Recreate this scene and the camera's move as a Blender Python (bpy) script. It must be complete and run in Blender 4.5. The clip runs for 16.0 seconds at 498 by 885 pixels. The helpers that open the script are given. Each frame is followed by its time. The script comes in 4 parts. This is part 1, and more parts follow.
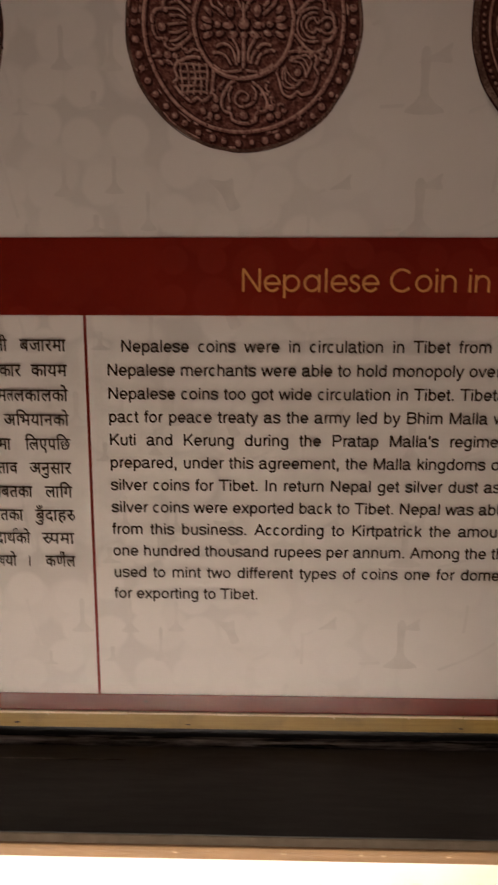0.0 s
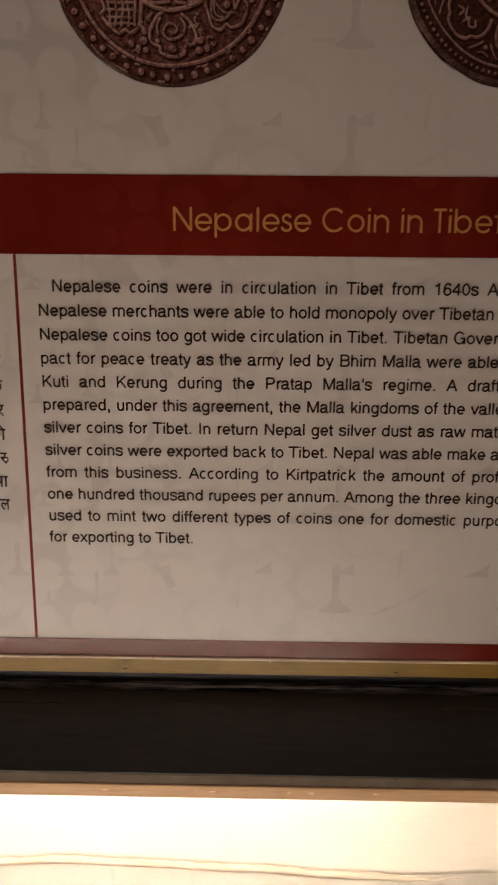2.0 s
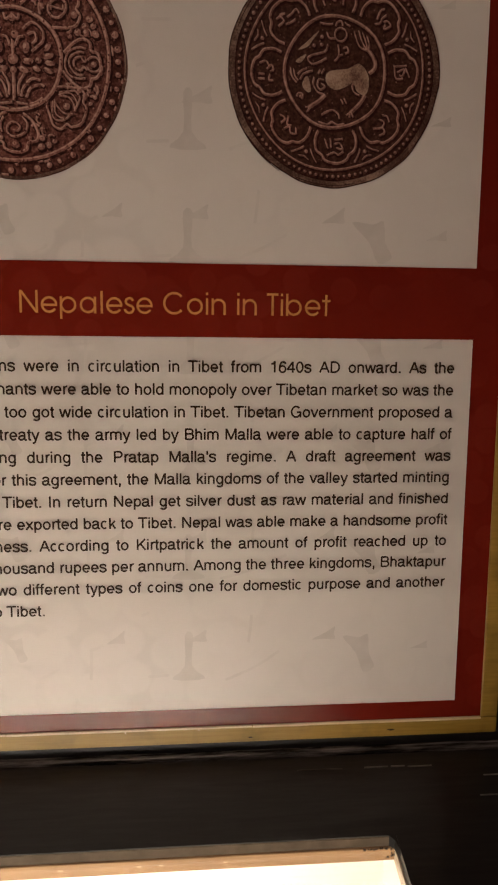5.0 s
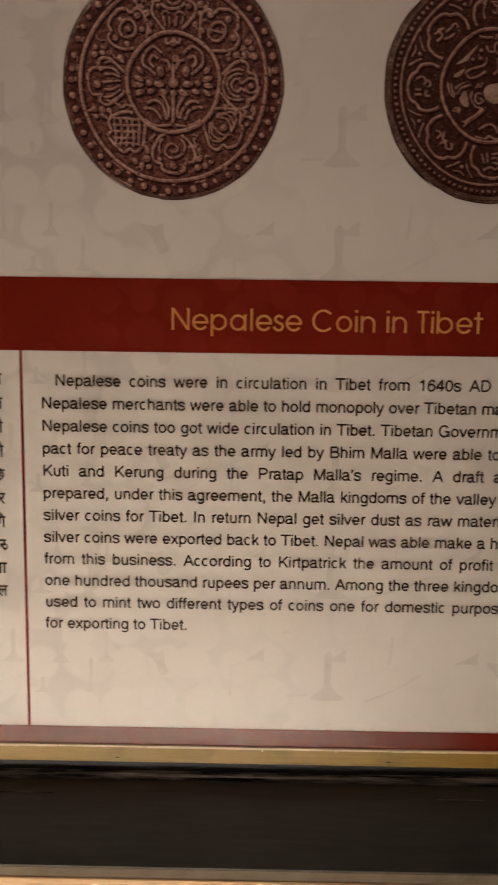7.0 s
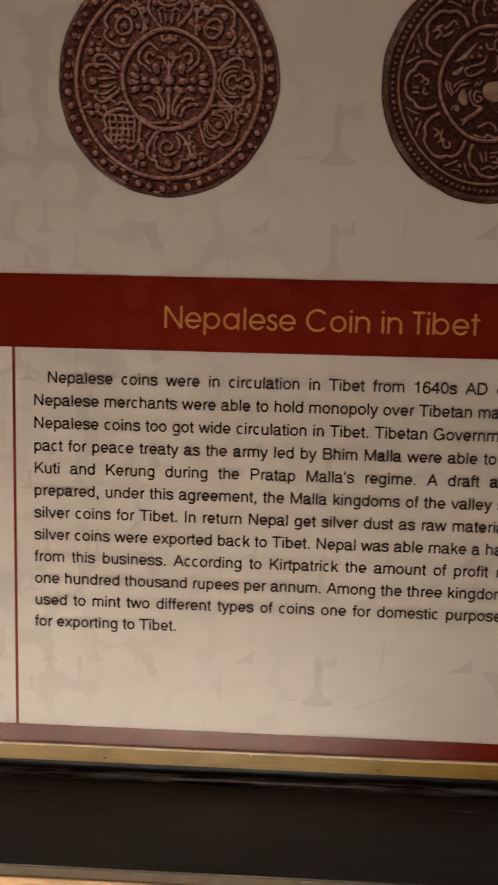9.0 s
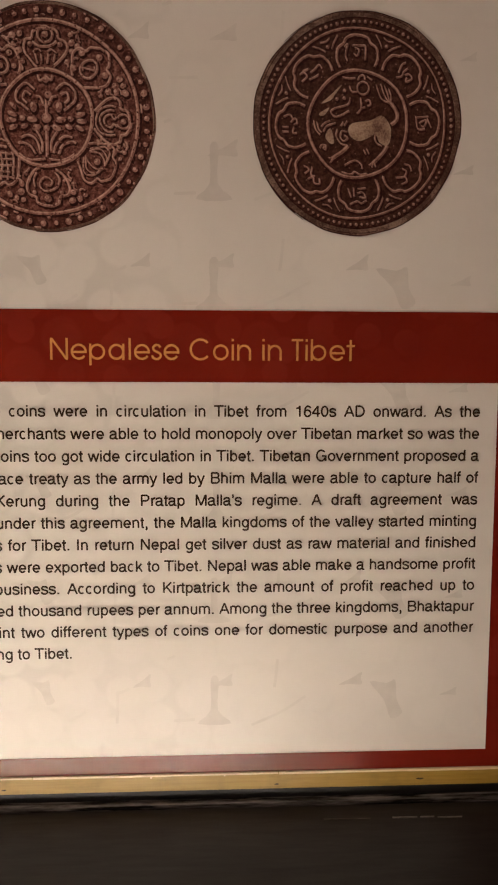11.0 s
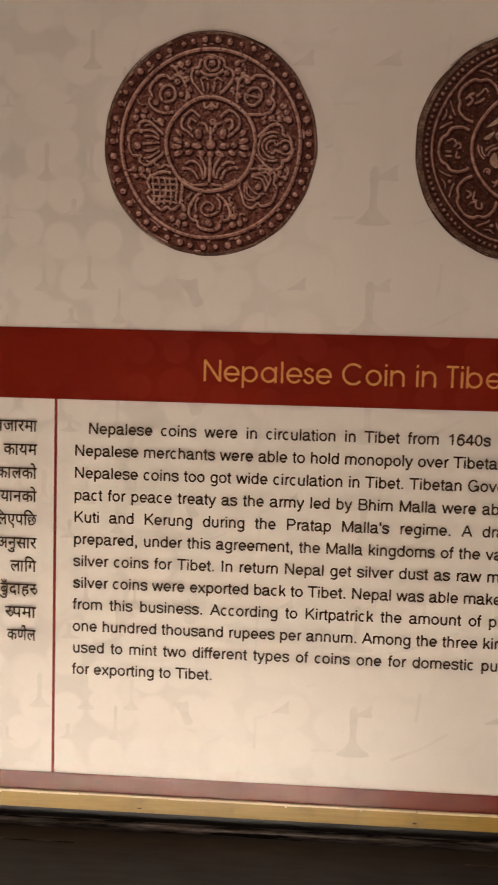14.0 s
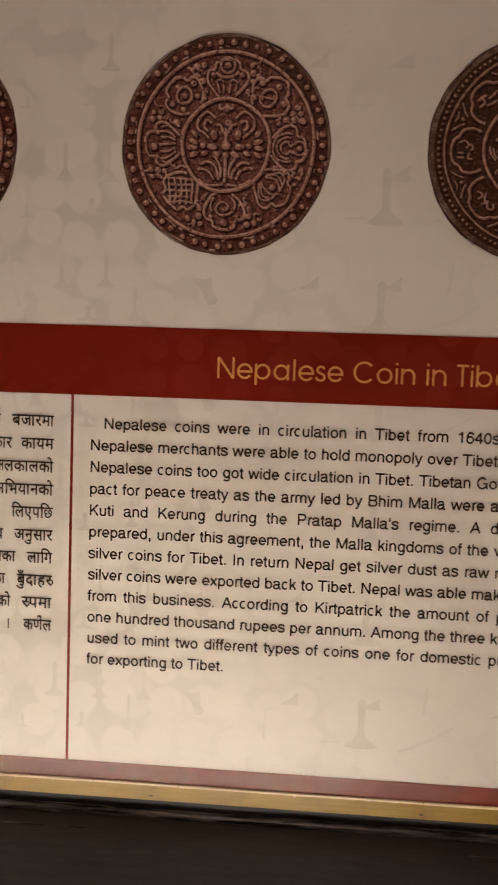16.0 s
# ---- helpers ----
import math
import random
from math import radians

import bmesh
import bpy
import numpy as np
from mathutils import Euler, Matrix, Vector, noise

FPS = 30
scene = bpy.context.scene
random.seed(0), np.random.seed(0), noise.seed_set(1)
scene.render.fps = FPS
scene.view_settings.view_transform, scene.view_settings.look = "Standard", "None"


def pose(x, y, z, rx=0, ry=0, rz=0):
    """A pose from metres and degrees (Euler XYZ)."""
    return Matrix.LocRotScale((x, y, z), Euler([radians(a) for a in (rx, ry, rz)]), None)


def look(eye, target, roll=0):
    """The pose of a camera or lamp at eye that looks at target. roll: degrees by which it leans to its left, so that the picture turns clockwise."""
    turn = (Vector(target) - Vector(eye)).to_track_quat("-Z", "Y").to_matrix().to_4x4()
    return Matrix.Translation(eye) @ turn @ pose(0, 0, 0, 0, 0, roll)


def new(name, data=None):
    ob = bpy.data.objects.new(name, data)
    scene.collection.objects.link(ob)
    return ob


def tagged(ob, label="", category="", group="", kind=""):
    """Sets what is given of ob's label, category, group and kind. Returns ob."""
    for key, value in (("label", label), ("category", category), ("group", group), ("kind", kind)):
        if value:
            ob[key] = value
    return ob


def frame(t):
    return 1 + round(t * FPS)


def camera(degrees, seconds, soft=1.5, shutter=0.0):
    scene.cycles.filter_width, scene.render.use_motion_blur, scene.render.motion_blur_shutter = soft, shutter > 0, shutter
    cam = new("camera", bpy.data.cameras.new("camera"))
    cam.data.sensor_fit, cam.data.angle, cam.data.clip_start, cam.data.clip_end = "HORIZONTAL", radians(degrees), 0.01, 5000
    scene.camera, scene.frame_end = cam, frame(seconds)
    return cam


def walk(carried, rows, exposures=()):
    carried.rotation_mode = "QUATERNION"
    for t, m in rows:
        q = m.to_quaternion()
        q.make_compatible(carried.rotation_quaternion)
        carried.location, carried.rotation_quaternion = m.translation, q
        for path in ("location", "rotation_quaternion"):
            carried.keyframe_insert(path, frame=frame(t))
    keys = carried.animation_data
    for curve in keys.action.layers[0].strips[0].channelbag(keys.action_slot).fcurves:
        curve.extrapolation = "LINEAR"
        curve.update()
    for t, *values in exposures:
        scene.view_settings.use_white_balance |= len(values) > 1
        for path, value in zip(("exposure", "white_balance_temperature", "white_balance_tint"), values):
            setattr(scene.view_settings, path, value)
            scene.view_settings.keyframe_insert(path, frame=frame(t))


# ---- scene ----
cam = camera(35.6, 16.0, soft=2.0, shutter=0.5)
PATH = [
    (0, (0.162, -0.688, 1.592), (0.114, 1.27, 1.1896), 0.1),
    (0.5, (0.193, -0.687, 1.574), (0.14, 1.266, 1.1516), 0.5),
    (1, (0.183, -0.675, 1.559), (0.121, 1.276, 1.1256), 0.5),
    (1.5, (0.199, -0.686, 1.546), (0.151, 1.263, 1.1036), 0.7),
    (2, (0.215, -0.692, 1.559), (0.189, 1.255, 1.1056), 0.5),
    (2.5, (0.239, -0.702, 1.567), (0.26, 1.248, 1.1246), 0.6),
    (3, (0.265, -0.713, 1.569), (0.384, 1.239, 1.1546), 0.8),
    (3.5, (0.269, -0.71, 1.569), (0.422, 1.247, 1.1936), 0.6),
    (4, (0.276, -0.718, 1.569), (0.461, 1.241, 1.2116), 0.7),
    (4.2, (0.278, -0.719, 1.571), (0.468, 1.241, 1.2266), 0.7),
    (6.3, (0.275, -0.727, 1.57), (0.434, 1.253, 1.3376), 0.2),
    (6.5, (0.267, -0.72, 1.573), (0.34, 1.264, 1.3306), 0.3),
    (7, (0.217, -0.715, 1.575), (0.2, 1.268, 1.3166), 0.8),
    (7.5, (0.197, -0.71, 1.572), (0.108, 1.272, 1.3206), 1.5),
    (8, (0.19, -0.705, 1.58), (0.073, 1.274, 1.3166), 1.9),
    (8.5, (0.217, -0.704, 1.573), (0.099, 1.276, 1.3256), 1.8),
    (9, (0.244, -0.708, 1.569), (0.172, 1.276, 1.3256), 1.5),
    (9.5, (0.262, -0.713, 1.573), (0.256, 1.273, 1.3416), 1.0),
    (10, (0.282, -0.725, 1.573), (0.345, 1.263, 1.3606), 0.4),
    (12.3, (0.285, -0.728, 1.592), (0.398, 1.26, 1.4076), 0.2),
    (12.5, (0.285, -0.728, 1.585), (0.385, 1.263, 1.4226), 0.3),
    (13, (0.252, -0.727, 1.583), (0.287, 1.267, 1.4346), 0.5),
    (13.5, (0.232, -0.726, 1.587), (0.19, 1.267, 1.4336), 1.1),
    (14, (0.219, -0.721, 1.583), (0.119, 1.27, 1.4326), 1.6),
    (14.5, (0.216, -0.724, 1.582), (0.059, 1.264, 1.4316), 2.0),
    (15, (0.205, -0.727, 1.585), (0.051, 1.26, 1.4236), 2.0),
    (15.5, (0.206, -0.726, 1.582), (0.047, 1.261, 1.4306), 2.1),
    (16, (0.22, -0.734, 1.584), (0.088, 1.255, 1.4226), 2.0),
]
EXPOSURES = [(0.0, -0.47, 6500, 16), (1.0, -0.58, 6500, 16), (2.0, -0.63, 6500, 16), (3.0, -0.54, 6500, 16), (4.2, -0.17, 6500, 14), (6.5, 0.3, 6500, 10), (7.2, -0.06, 6500, 10), (8.0, -0.15, 6500, 10), (9.2, -0.11, 6500, 10), (10.0, 0.19, 6500, 10), (12.5, 0.69, 6500, 10), (14.0, 0.51, 6500, 10), (16.0, 0.32, 6500, 10)]
walk(cam, [(t, look(eye, target, roll)) for t, eye, target, roll in PATH], EXPOSURES)

# ---- light ----
world = bpy.data.worlds.new("room_dark")
world.use_nodes = True
world.node_tree.nodes["Background"].inputs[0].default_value = (0.010, 0.008, 0.006, 1)
scene.world = world
CEILING_GLOW = 7.9      # warm ceiling panel of the gallery
CASE_GLOW = 108.0        # tube under the back rail of the desk case
FILL_GLOW = 75.0        # unseen tube added under its front rail to brighten the panel


# ---- materials ----
def material(name, colour, rough=0.5, metal=0.0, spec=0.5):
    """A new node material; returns it, its nodes, its links and its shader."""
    m = bpy.data.materials.new(name)
    m.use_nodes = True
    nd, ln = m.node_tree.nodes, m.node_tree.links
    sh = nd["Principled BSDF"]
    sh.inputs["Base Color"].default_value = (*colour, 1)
    sh.inputs["Roughness"].default_value = rough
    sh.inputs["Metallic"].default_value = metal
    sh.inputs["Specular IOR Level"].default_value = spec
    return m, nd, ln, sh


def coords(nd, ln, scale=(1, 1, 1)):
    tc, mp = nd.new("ShaderNodeTexCoord"), nd.new("ShaderNodeMapping")
    mp.inputs["Scale"].default_value = scale
    ln.new(tc.outputs["Object"], mp.inputs["Vector"])
    return mp.outputs["Vector"]


def noise_of(nd, ln, vec, scale, detail=4.0, rough=0.55):
    n = nd.new("ShaderNodeTexNoise")
    n.inputs["Scale"].default_value, n.inputs["Detail"].default_value, n.inputs["Roughness"].default_value = scale, detail, rough
    ln.new(vec, n.inputs["Vector"])
    return n.outputs["Fac"]


def ramp(nd, ln, fac, stops):
    r = nd.new("ShaderNodeValToRGB")
    while len(r.color_ramp.elements) < len(stops):
        r.color_ramp.elements.new(0.5)
    for e, (p, c) in zip(r.color_ramp.elements, stops):
        e.position, e.color = p, (*c, 1) if len(c) == 3 else c
    ln.new(fac, r.inputs["Fac"])
    return r.outputs["Color"]


def grey(v):
    return (v, v, v)


def mix(nd, ln, a, b, fac, kind="MIX"):
    n = nd.new("ShaderNodeMix")
    n.data_type, n.blend_type = "RGBA", kind
    for sock, val in ((n.inputs[0], fac), (n.inputs[6], a), (n.inputs[7], b)):
        if isinstance(val, (int, float)):
            sock.default_value = val
        elif isinstance(val, tuple):
            sock.default_value = (*val, 1)
        else:
            ln.new(val, sock)
    return n.outputs[2]


def maths(nd, ln, op, a, b=0.0):
    n = nd.new("ShaderNodeMath")
    n.operation = op
    for sock, val in ((n.inputs[0], a), (n.inputs[1], b)):
        if isinstance(val, (int, float)):
            sock.default_value = val
        else:
            ln.new(val, sock)
    return n.outputs[0]


def bump(nd, ln, sh, fac, strength, dist=0.001):
    b = nd.new("ShaderNodeBump")
    b.inputs["Strength"].default_value, b.inputs["Distance"].default_value = strength, dist
    ln.new(fac, b.inputs["Height"])
    ln.new(b.outputs["Normal"], sh.inputs["Normal"])


def coin_watermark(nd, ln, lo=0.42, hi=0.53):
    """Faint printed heap of coin discs: 0 inside a disc, 1 in the gaps between discs."""
    gaps = None
    for shift, cell, rand in (((0.0, 0.0, 0.0), 0.0375, 0.62), ((0.31, 0.0, 0.17), 0.0560, 0.7)):
        tc, mp, sw, cb = (nd.new("ShaderNode" + k) for k in ("TexCoord", "Mapping", "SeparateXYZ", "CombineXYZ"))
        mp.inputs["Location"].default_value = shift
        ln.new(tc.outputs["Object"], mp.inputs["Vector"])
        ln.new(mp.outputs["Vector"], sw.inputs[0])
        ln.new(sw.outputs["X"], cb.inputs["X"])
        ln.new(sw.outputs["Z"], cb.inputs["Y"])
        v = nd.new("ShaderNodeTexVoronoi")
        v.voronoi_dimensions = "2D"
        v.inputs["Scale"].default_value, v.inputs["Randomness"].default_value = 1 / cell, rand
        ln.new(cb.outputs[0], v.inputs["Vector"])
        g = nd.new("ShaderNodeMapRange")
        g.inputs["From Min"].default_value, g.inputs["From Max"].default_value = lo, hi
        ln.new(v.outputs["Distance"], g.inputs["Value"])
        gaps = g.outputs[0] if gaps is None else maths(nd, ln, "MULTIPLY", gaps, maths(nd, ln, "ADD", maths(nd, ln, "MULTIPLY", g.outputs[0], 0.7), 0.3))
    return gaps


def make_sheet():
    m, nd, ln, sh = material("printed_sheet", (0.6, 0.55, 0.5), 0.34, 0, 0.32)
    vec = coords(nd, ln)
    soft = noise_of(nd, ln, vec, 5.0, 3)
    paper = ramp(nd, ln, soft, [(0.3, (0.640, 0.571, 0.518)), (0.7, (0.700, 0.631, 0.577))])
    halo = coin_watermark(nd, ln, 0.40, 0.50)
    sep, side = nd.new("ShaderNodeSeparateXYZ"), nd.new("ShaderNodeMapRange")
    ln.new(vec, sep.inputs[0])
    ln.new(sep.outputs["X"], side.inputs["Value"])
    side.inputs["From Min"].default_value, side.inputs["From Max"].default_value = 0.30, 0.05
    far = ramp(nd, ln, noise_of(nd, ln, vec, 6.0, 1), [(0.35, grey(0.3)), (0.60, grey(1.0))])
    g = maths(nd, ln, "MULTIPLY", halo, maths(nd, ln, "MULTIPLY", far, maths(nd, ln, "ADD", maths(nd, ln, "MULTIPLY", side.outputs[0], 0.26), 0.06)))
    col = mix(nd, ln, paper, (0.37, 0.325, 0.295), g)
    grain = ramp(nd, ln, noise_of(nd, ln, vec, 900.0, 2), [(0.2, grey(0.95)), (0.8, grey(1.0))])
    col = mix(nd, ln, col, grain, 1.0, "MULTIPLY")
    ln.new(col, sh.inputs["Base Color"])
    bump(nd, ln, sh, noise_of(nd, ln, vec, 14.0, 3), 0.10, 0.01)
    return m


def make_maroon():
    m, nd, ln, sh = material("maroon_print", (0.15, 0.01, 0.008), 0.24, 0, 0.58)
    vec = coords(nd, ln)
    tone = ramp(nd, ln, noise_of(nd, ln, vec, 7.0, 4), [(0.3, (0.130, 0.0085, 0.0038)), (0.7, (0.170, 0.0125, 0.0055))])
    patch = ramp(nd, ln, noise_of(nd, ln, vec, 6.0, 1), [(0.48, grey(0.0)), (0.66, grey(0.5))])
    disc = maths(nd, ln, "SUBTRACT", 1.0, coin_watermark(nd, ln, 0.30, 0.36))
    col = mix(nd, ln, tone, (0.20, 0.020, 0.012), maths(nd, ln, "MULTIPLY", disc, patch))
    ln.new(col, sh.inputs["Base Color"])
    return m


def make_ink(name, a, b, scale=160.0, rough=0.4):
    m, nd, ln, sh = material(name, a, rough, 0, 0.15)
    ln.new(ramp(nd, ln, noise_of(nd, ln, coords(nd, ln), scale, 3), [(0.3, a), (0.7, b)]), sh.inputs["Base Color"])
    return m


def make_coin_print(name, dark, mid, light, scale=210.0):
    m, nd, ln, sh = material(name, mid, 0.3, 0, 0.15)
    vec = coords(nd, ln)
    blot = noise_of(nd, ln, vec, scale, 4, 0.65)
    fine = noise_of(nd, ln, vec, 620.0, 3, 0.6)
    both = maths(nd, ln, "ADD", maths(nd, ln, "MULTIPLY", blot, 0.65), maths(nd, ln, "MULTIPLY", fine, 0.35))
    ln.new(ramp(nd, ln, both, [(0.38, dark), (0.50, mid), (0.64, light)]), sh.inputs["Base Color"])
    return m


def make_gilt():
    m, nd, ln, sh = material("gilt_wood", (0.30, 0.19, 0.06), 0.42, 0.0, 0.5)
    grain = noise_of(nd, ln, coords(nd, ln, (6, 90, 90)), 4.0, 5)
    blot = noise_of(nd, ln, coords(nd, ln), 26.0, 4)
    a = ramp(nd, ln, grain, [(0.3, (0.265, 0.152, 0.020)), (0.7, (0.335, 0.200, 0.034))])
    b = ramp(nd, ln, blot, [(0.32, grey(0.62)), (0.5, grey(1.0))])
    ln.new(mix(nd, ln, a, b, 0.8, "MULTIPLY"), sh.inputs["Base Color"])
    bump(nd, ln, sh, grain, 0.3, 0.0006)
    return m


def make_black():
    m, nd, ln, sh = material("black_laminate", (0.012, 0.010, 0.009), 0.32, 0, 0.40)
    vec = coords(nd, ln)
    dust = noise_of(nd, ln, coords(nd, ln, (3, 30, 30)), 6.0, 5, 0.65)
    ln.new(ramp(nd, ln, dust, [(0.35, (0.0090, 0.0080, 0.0076)), (0.75, (0.024, 0.0212, 0.0200))]), sh.inputs["Base Color"])
    ln.new(ramp(nd, ln, noise_of(nd, ln, vec, 30.0, 5), [(0.3, grey(0.30)), (0.7, grey(0.46))]), sh.inputs["Roughness"])
    bump(nd, ln, sh, noise_of(nd, ln, vec, 11.0, 2), 0.12, 0.01)
    return m


def make_worn_and_glint():
    """Black lacquer with grey in broken streaks: rubbed scratches, and a painted highlight along an edge."""
    m, nd, ln, sh = material("rubbed_black_and_glint", (0.02, 0.02, 0.02), 0.22, 0, 0.6)
    streak = noise_of(nd, ln, coords(nd, ln, (5, 60, 60)), 3.0, 4, 0.6)
    ln.new(ramp(nd, ln, streak, [(0.40, (0.016, 0.014, 0.013)), (0.52, (0.090, 0.083, 0.078)), (0.70, (0.26, 0.24, 0.23))]), sh.inputs["Base Color"])
    return m


def make_wood(name, a, b, rough=0.5):
    m, nd, ln, sh = material(name, a, rough)
    grain = noise_of(nd, ln, coords(nd, ln, (4, 70, 70)), 5.0, 6, 0.6)
    ln.new(ramp(nd, ln, grain, [(0.3, a), (0.7, b)]), sh.inputs["Base Color"])
    bump(nd, ln, sh, grain, 0.25, 0.0006)
    return m


def make_plain(name, a, b, scale, rough=0.7, strength=0.15):
    m, nd, ln, sh = material(name, a, rough)
    n = noise_of(nd, ln, coords(nd, ln), scale, 5)
    ln.new(ramp(nd, ln, n, [(0.3, a), (0.7, b)]), sh.inputs["Base Color"])
    bump(nd, ln, sh, n, strength, 0.002)
    return m


def make_glow(name, colour, power):
    m, nd, ln, sh = material(name, (0.8, 0.8, 0.8), 0.5)
    sh.inputs["Emission Color"].default_value = (*colour, 1)
    sh.inputs["Emission Strength"].default_value = power
    return m


SHEET, MAROON, GILT, BLACK, WORN_AND_GLINT = make_sheet(), make_maroon(), make_gilt(), make_black(), make_worn_and_glint()
INK = make_ink("black_ink", (0.028, 0.013, 0.006), (0.048, 0.026, 0.011))
GOLD_INK = make_ink("gold_ink", (0.47, 0.190, 0.050), (0.59, 0.258, 0.076))
RED_INK = make_ink("red_line_ink", (0.17, 0.020, 0.014), (0.22, 0.030, 0.020))
COIN_A = make_coin_print("brown_coin_print", (0.042, 0.0080, 0.0060), (0.135, 0.042, 0.031), (0.310, 0.142, 0.108), 260.0)
COIN_B = make_coin_print("dark_coin_print", (0.022, 0.0058, 0.0040), (0.054, 0.017, 0.011), (0.105, 0.041, 0.028))
STAIN = make_ink("brown_stain", (0.085, 0.008, 0.004), (0.110, 0.012, 0.006), 200.0, 0.22)
STAIN.node_tree.nodes["Principled BSDF"].inputs["Specular IOR Level"].default_value = 0.7
BEAD_GROUND = make_coin_print("bead_ground_print", (0.026, 0.0048, 0.0036), (0.078, 0.021, 0.015), (0.210, 0.083, 0.062), 90.0)
COIN_LINE = make_coin_print("coin_line_print", (0.140, 0.052, 0.040), (0.305, 0.146, 0.114), (0.440, 0.240, 0.190))
COIN_SHINE = make_coin_print("coin_shine_print", (0.30, 0.155, 0.120), (0.50, 0.295, 0.232), (0.64, 0.42, 0.34))
SHINE_B = make_coin_print("dark_coin_shine_print", (0.26, 0.135, 0.098), (0.42, 0.245, 0.185), (0.55, 0.35, 0.27))
LINE_B = make_coin_print("dark_coin_line_print", (0.105, 0.043, 0.031), (0.215, 0.105, 0.077), (0.340, 0.185, 0.138))
COIN_SHADE = make_coin_print("coin_shade_print", (0.014, 0.0020, 0.0016), (0.028, 0.005, 0.004), (0.060, 0.016, 0.012))
LION_PRINT = make_coin_print("pale_relief_print", (0.14, 0.070, 0.048), (0.33, 0.21, 0.145), (0.50, 0.36, 0.26), 42.0)
EDGE_PRINT = make_coin_print("coin_edge_print", (0.030, 0.011, 0.008), (0.105, 0.054, 0.038), (0.30, 0.195, 0.145), 24.0)
WATERMARK = make_plain("watermark_print", (0.550, 0.486, 0.438), (0.620, 0.553, 0.503), 55.0, 0.45, 0.0)
FAINT_MARK = make_plain("faint_watermark_print", (0.590, 0.524, 0.474), (0.650, 0.582, 0.531), 40.0, 0.45, 0.0)
SCUFF = make_plain("grey_scuff", (0.10, 0.09, 0.08), (0.30, 0.27, 0.24), 90.0, 0.4)
SEAL = make_plain("grey_seal", (0.085, 0.060, 0.036), (0.125, 0.092, 0.060), 60.0, 0.85)
LIP_WOOD = make_wood("lip_wood", (0.23, 0.130, 0.056), (0.34, 0.205, 0.100))
LINING = make_plain("white_lining", (0.75, 0.695, 0.60), (0.83, 0.785, 0.70), 9.0, 0.8)
# tan of the side lips; on the cloth edge it paints the shaded fold
TAN_AND_HEM_SHADE = make_plain("tan_lip_and_hem_shade", (0.38, 0.31, 0.225), (0.48, 0.41, 0.31), 40.0, 0.85)
DIRT = make_plain("dark_dirt", (0.020, 0.012, 0.007), (0.06, 0.035, 0.02), 200.0, 0.9)
# raw wood of nicks and chips; also paints the frame's lit edge
RAW_AND_LIT_WOOD = make_wood("raw_wood_and_lit_edge", (0.60, 0.44, 0.26), (0.76, 0.59, 0.39))
# walls out of view, set dark brown so the maroon print mirrors less haze
WALL = make_plain("dark_unseen_wall", (0.075, 0.058, 0.044), (0.10, 0.080, 0.062), 5.0, 0.8)
FLOOR = make_plain("floor_stone", (0.14, 0.115, 0.09), (0.20, 0.17, 0.14), 3.0, 0.4)
CEIL = make_plain("ceiling_paint", (0.60, 0.57, 0.52), (0.66, 0.63, 0.58), 4.0, 0.9)
METAL = make_plain("lamp_metal", (0.45, 0.44, 0.42), (0.52, 0.51, 0.49), 20.0, 0.4)
LAMP_GLOW = make_glow("ceiling_glow", (1.0, 0.722, 0.568), CEILING_GLOW)
TUBE_GLOW = make_glow("tube_glow", (1.0, 0.91, 0.79), CASE_GLOW)
FILL_TUBE_GLOW = make_glow("fill_tube_glow", (1.0, 0.880, 0.735), FILL_GLOW)
GLASS, _nd, _ln, _sh = material("case_glass", (1, 1, 1), 0.02)
_sh.inputs["Transmission Weight"].default_value = 1.0
_sh.inputs["IOR"].default_value = 1.45


# ---- building helpers ----
def part(name, bm, mat, parent=None, label="", smooth=False):
    """Links a bmesh as one mesh object, under a thing or a part."""
    me = bpy.data.meshes.new(name)
    bm.normal_update()
    bm.to_mesh(me)
    bm.free()
    me.materials.append(mat)
    if smooth:
        for p in me.polygons:
            p.use_smooth = True
    ob = new(name, me)
    ob.parent = parent
    if label:
        tagged(ob, label)
    return ob


def thing(name, place, label, category, group="", kind=""):
    ob = new(name)
    ob.location = place
    ob.empty_display_size = 0.05
    return tagged(ob, label, category, group, kind)


def box(x0, x1, y0, y1, z0, z1, bevel=0.0):
    bm = bmesh.new()
    bmesh.ops.create_cube(bm, size=1.0)
    for v in bm.verts:
        v.co = ((x0 + x1) / 2 + v.co.x * (x1 - x0), (y0 + y1) / 2 + v.co.y * (y1 - y0), (z0 + z1) / 2 + v.co.z * (z1 - z0))
    if bevel:
        bmesh.ops.bevel(bm, geom=bm.edges[:], offset=bevel, segments=2, affect="EDGES", profile=0.5)
    return bm


def extrude(profile, x0, x1, cuts=1):
    """A solid along x from a closed profile of (y, z)."""
    bm = bmesh.new()
    rings = []
    for i in range(cuts + 1):
        x = x0 + (x1 - x0) * i / cuts
        rings.append([bm.verts.new((x, y, z)) for y, z in profile])
    n = len(profile)
    for a, b in zip(rings, rings[1:]):
        for i in range(n):
            bm.faces.new((a[i], a[(i + 1) % n], b[(i + 1) % n], b[i]))
    bm.faces.new(rings[0][::-1])
    bm.faces.new(rings[-1])
    bmesh.ops.recalc_face_normals(bm, faces=bm.faces[:])
    return bm


def flat(bm, pts, y):
    """A flat printed patch from its outline (x, z), facing the room."""
    vs = [bm.verts.new((x, y, z)) for x, z in pts]
    f = bm.faces.new(vs)
    f.normal_update()
    if f.normal.y > 0:
        f.normal_flip()


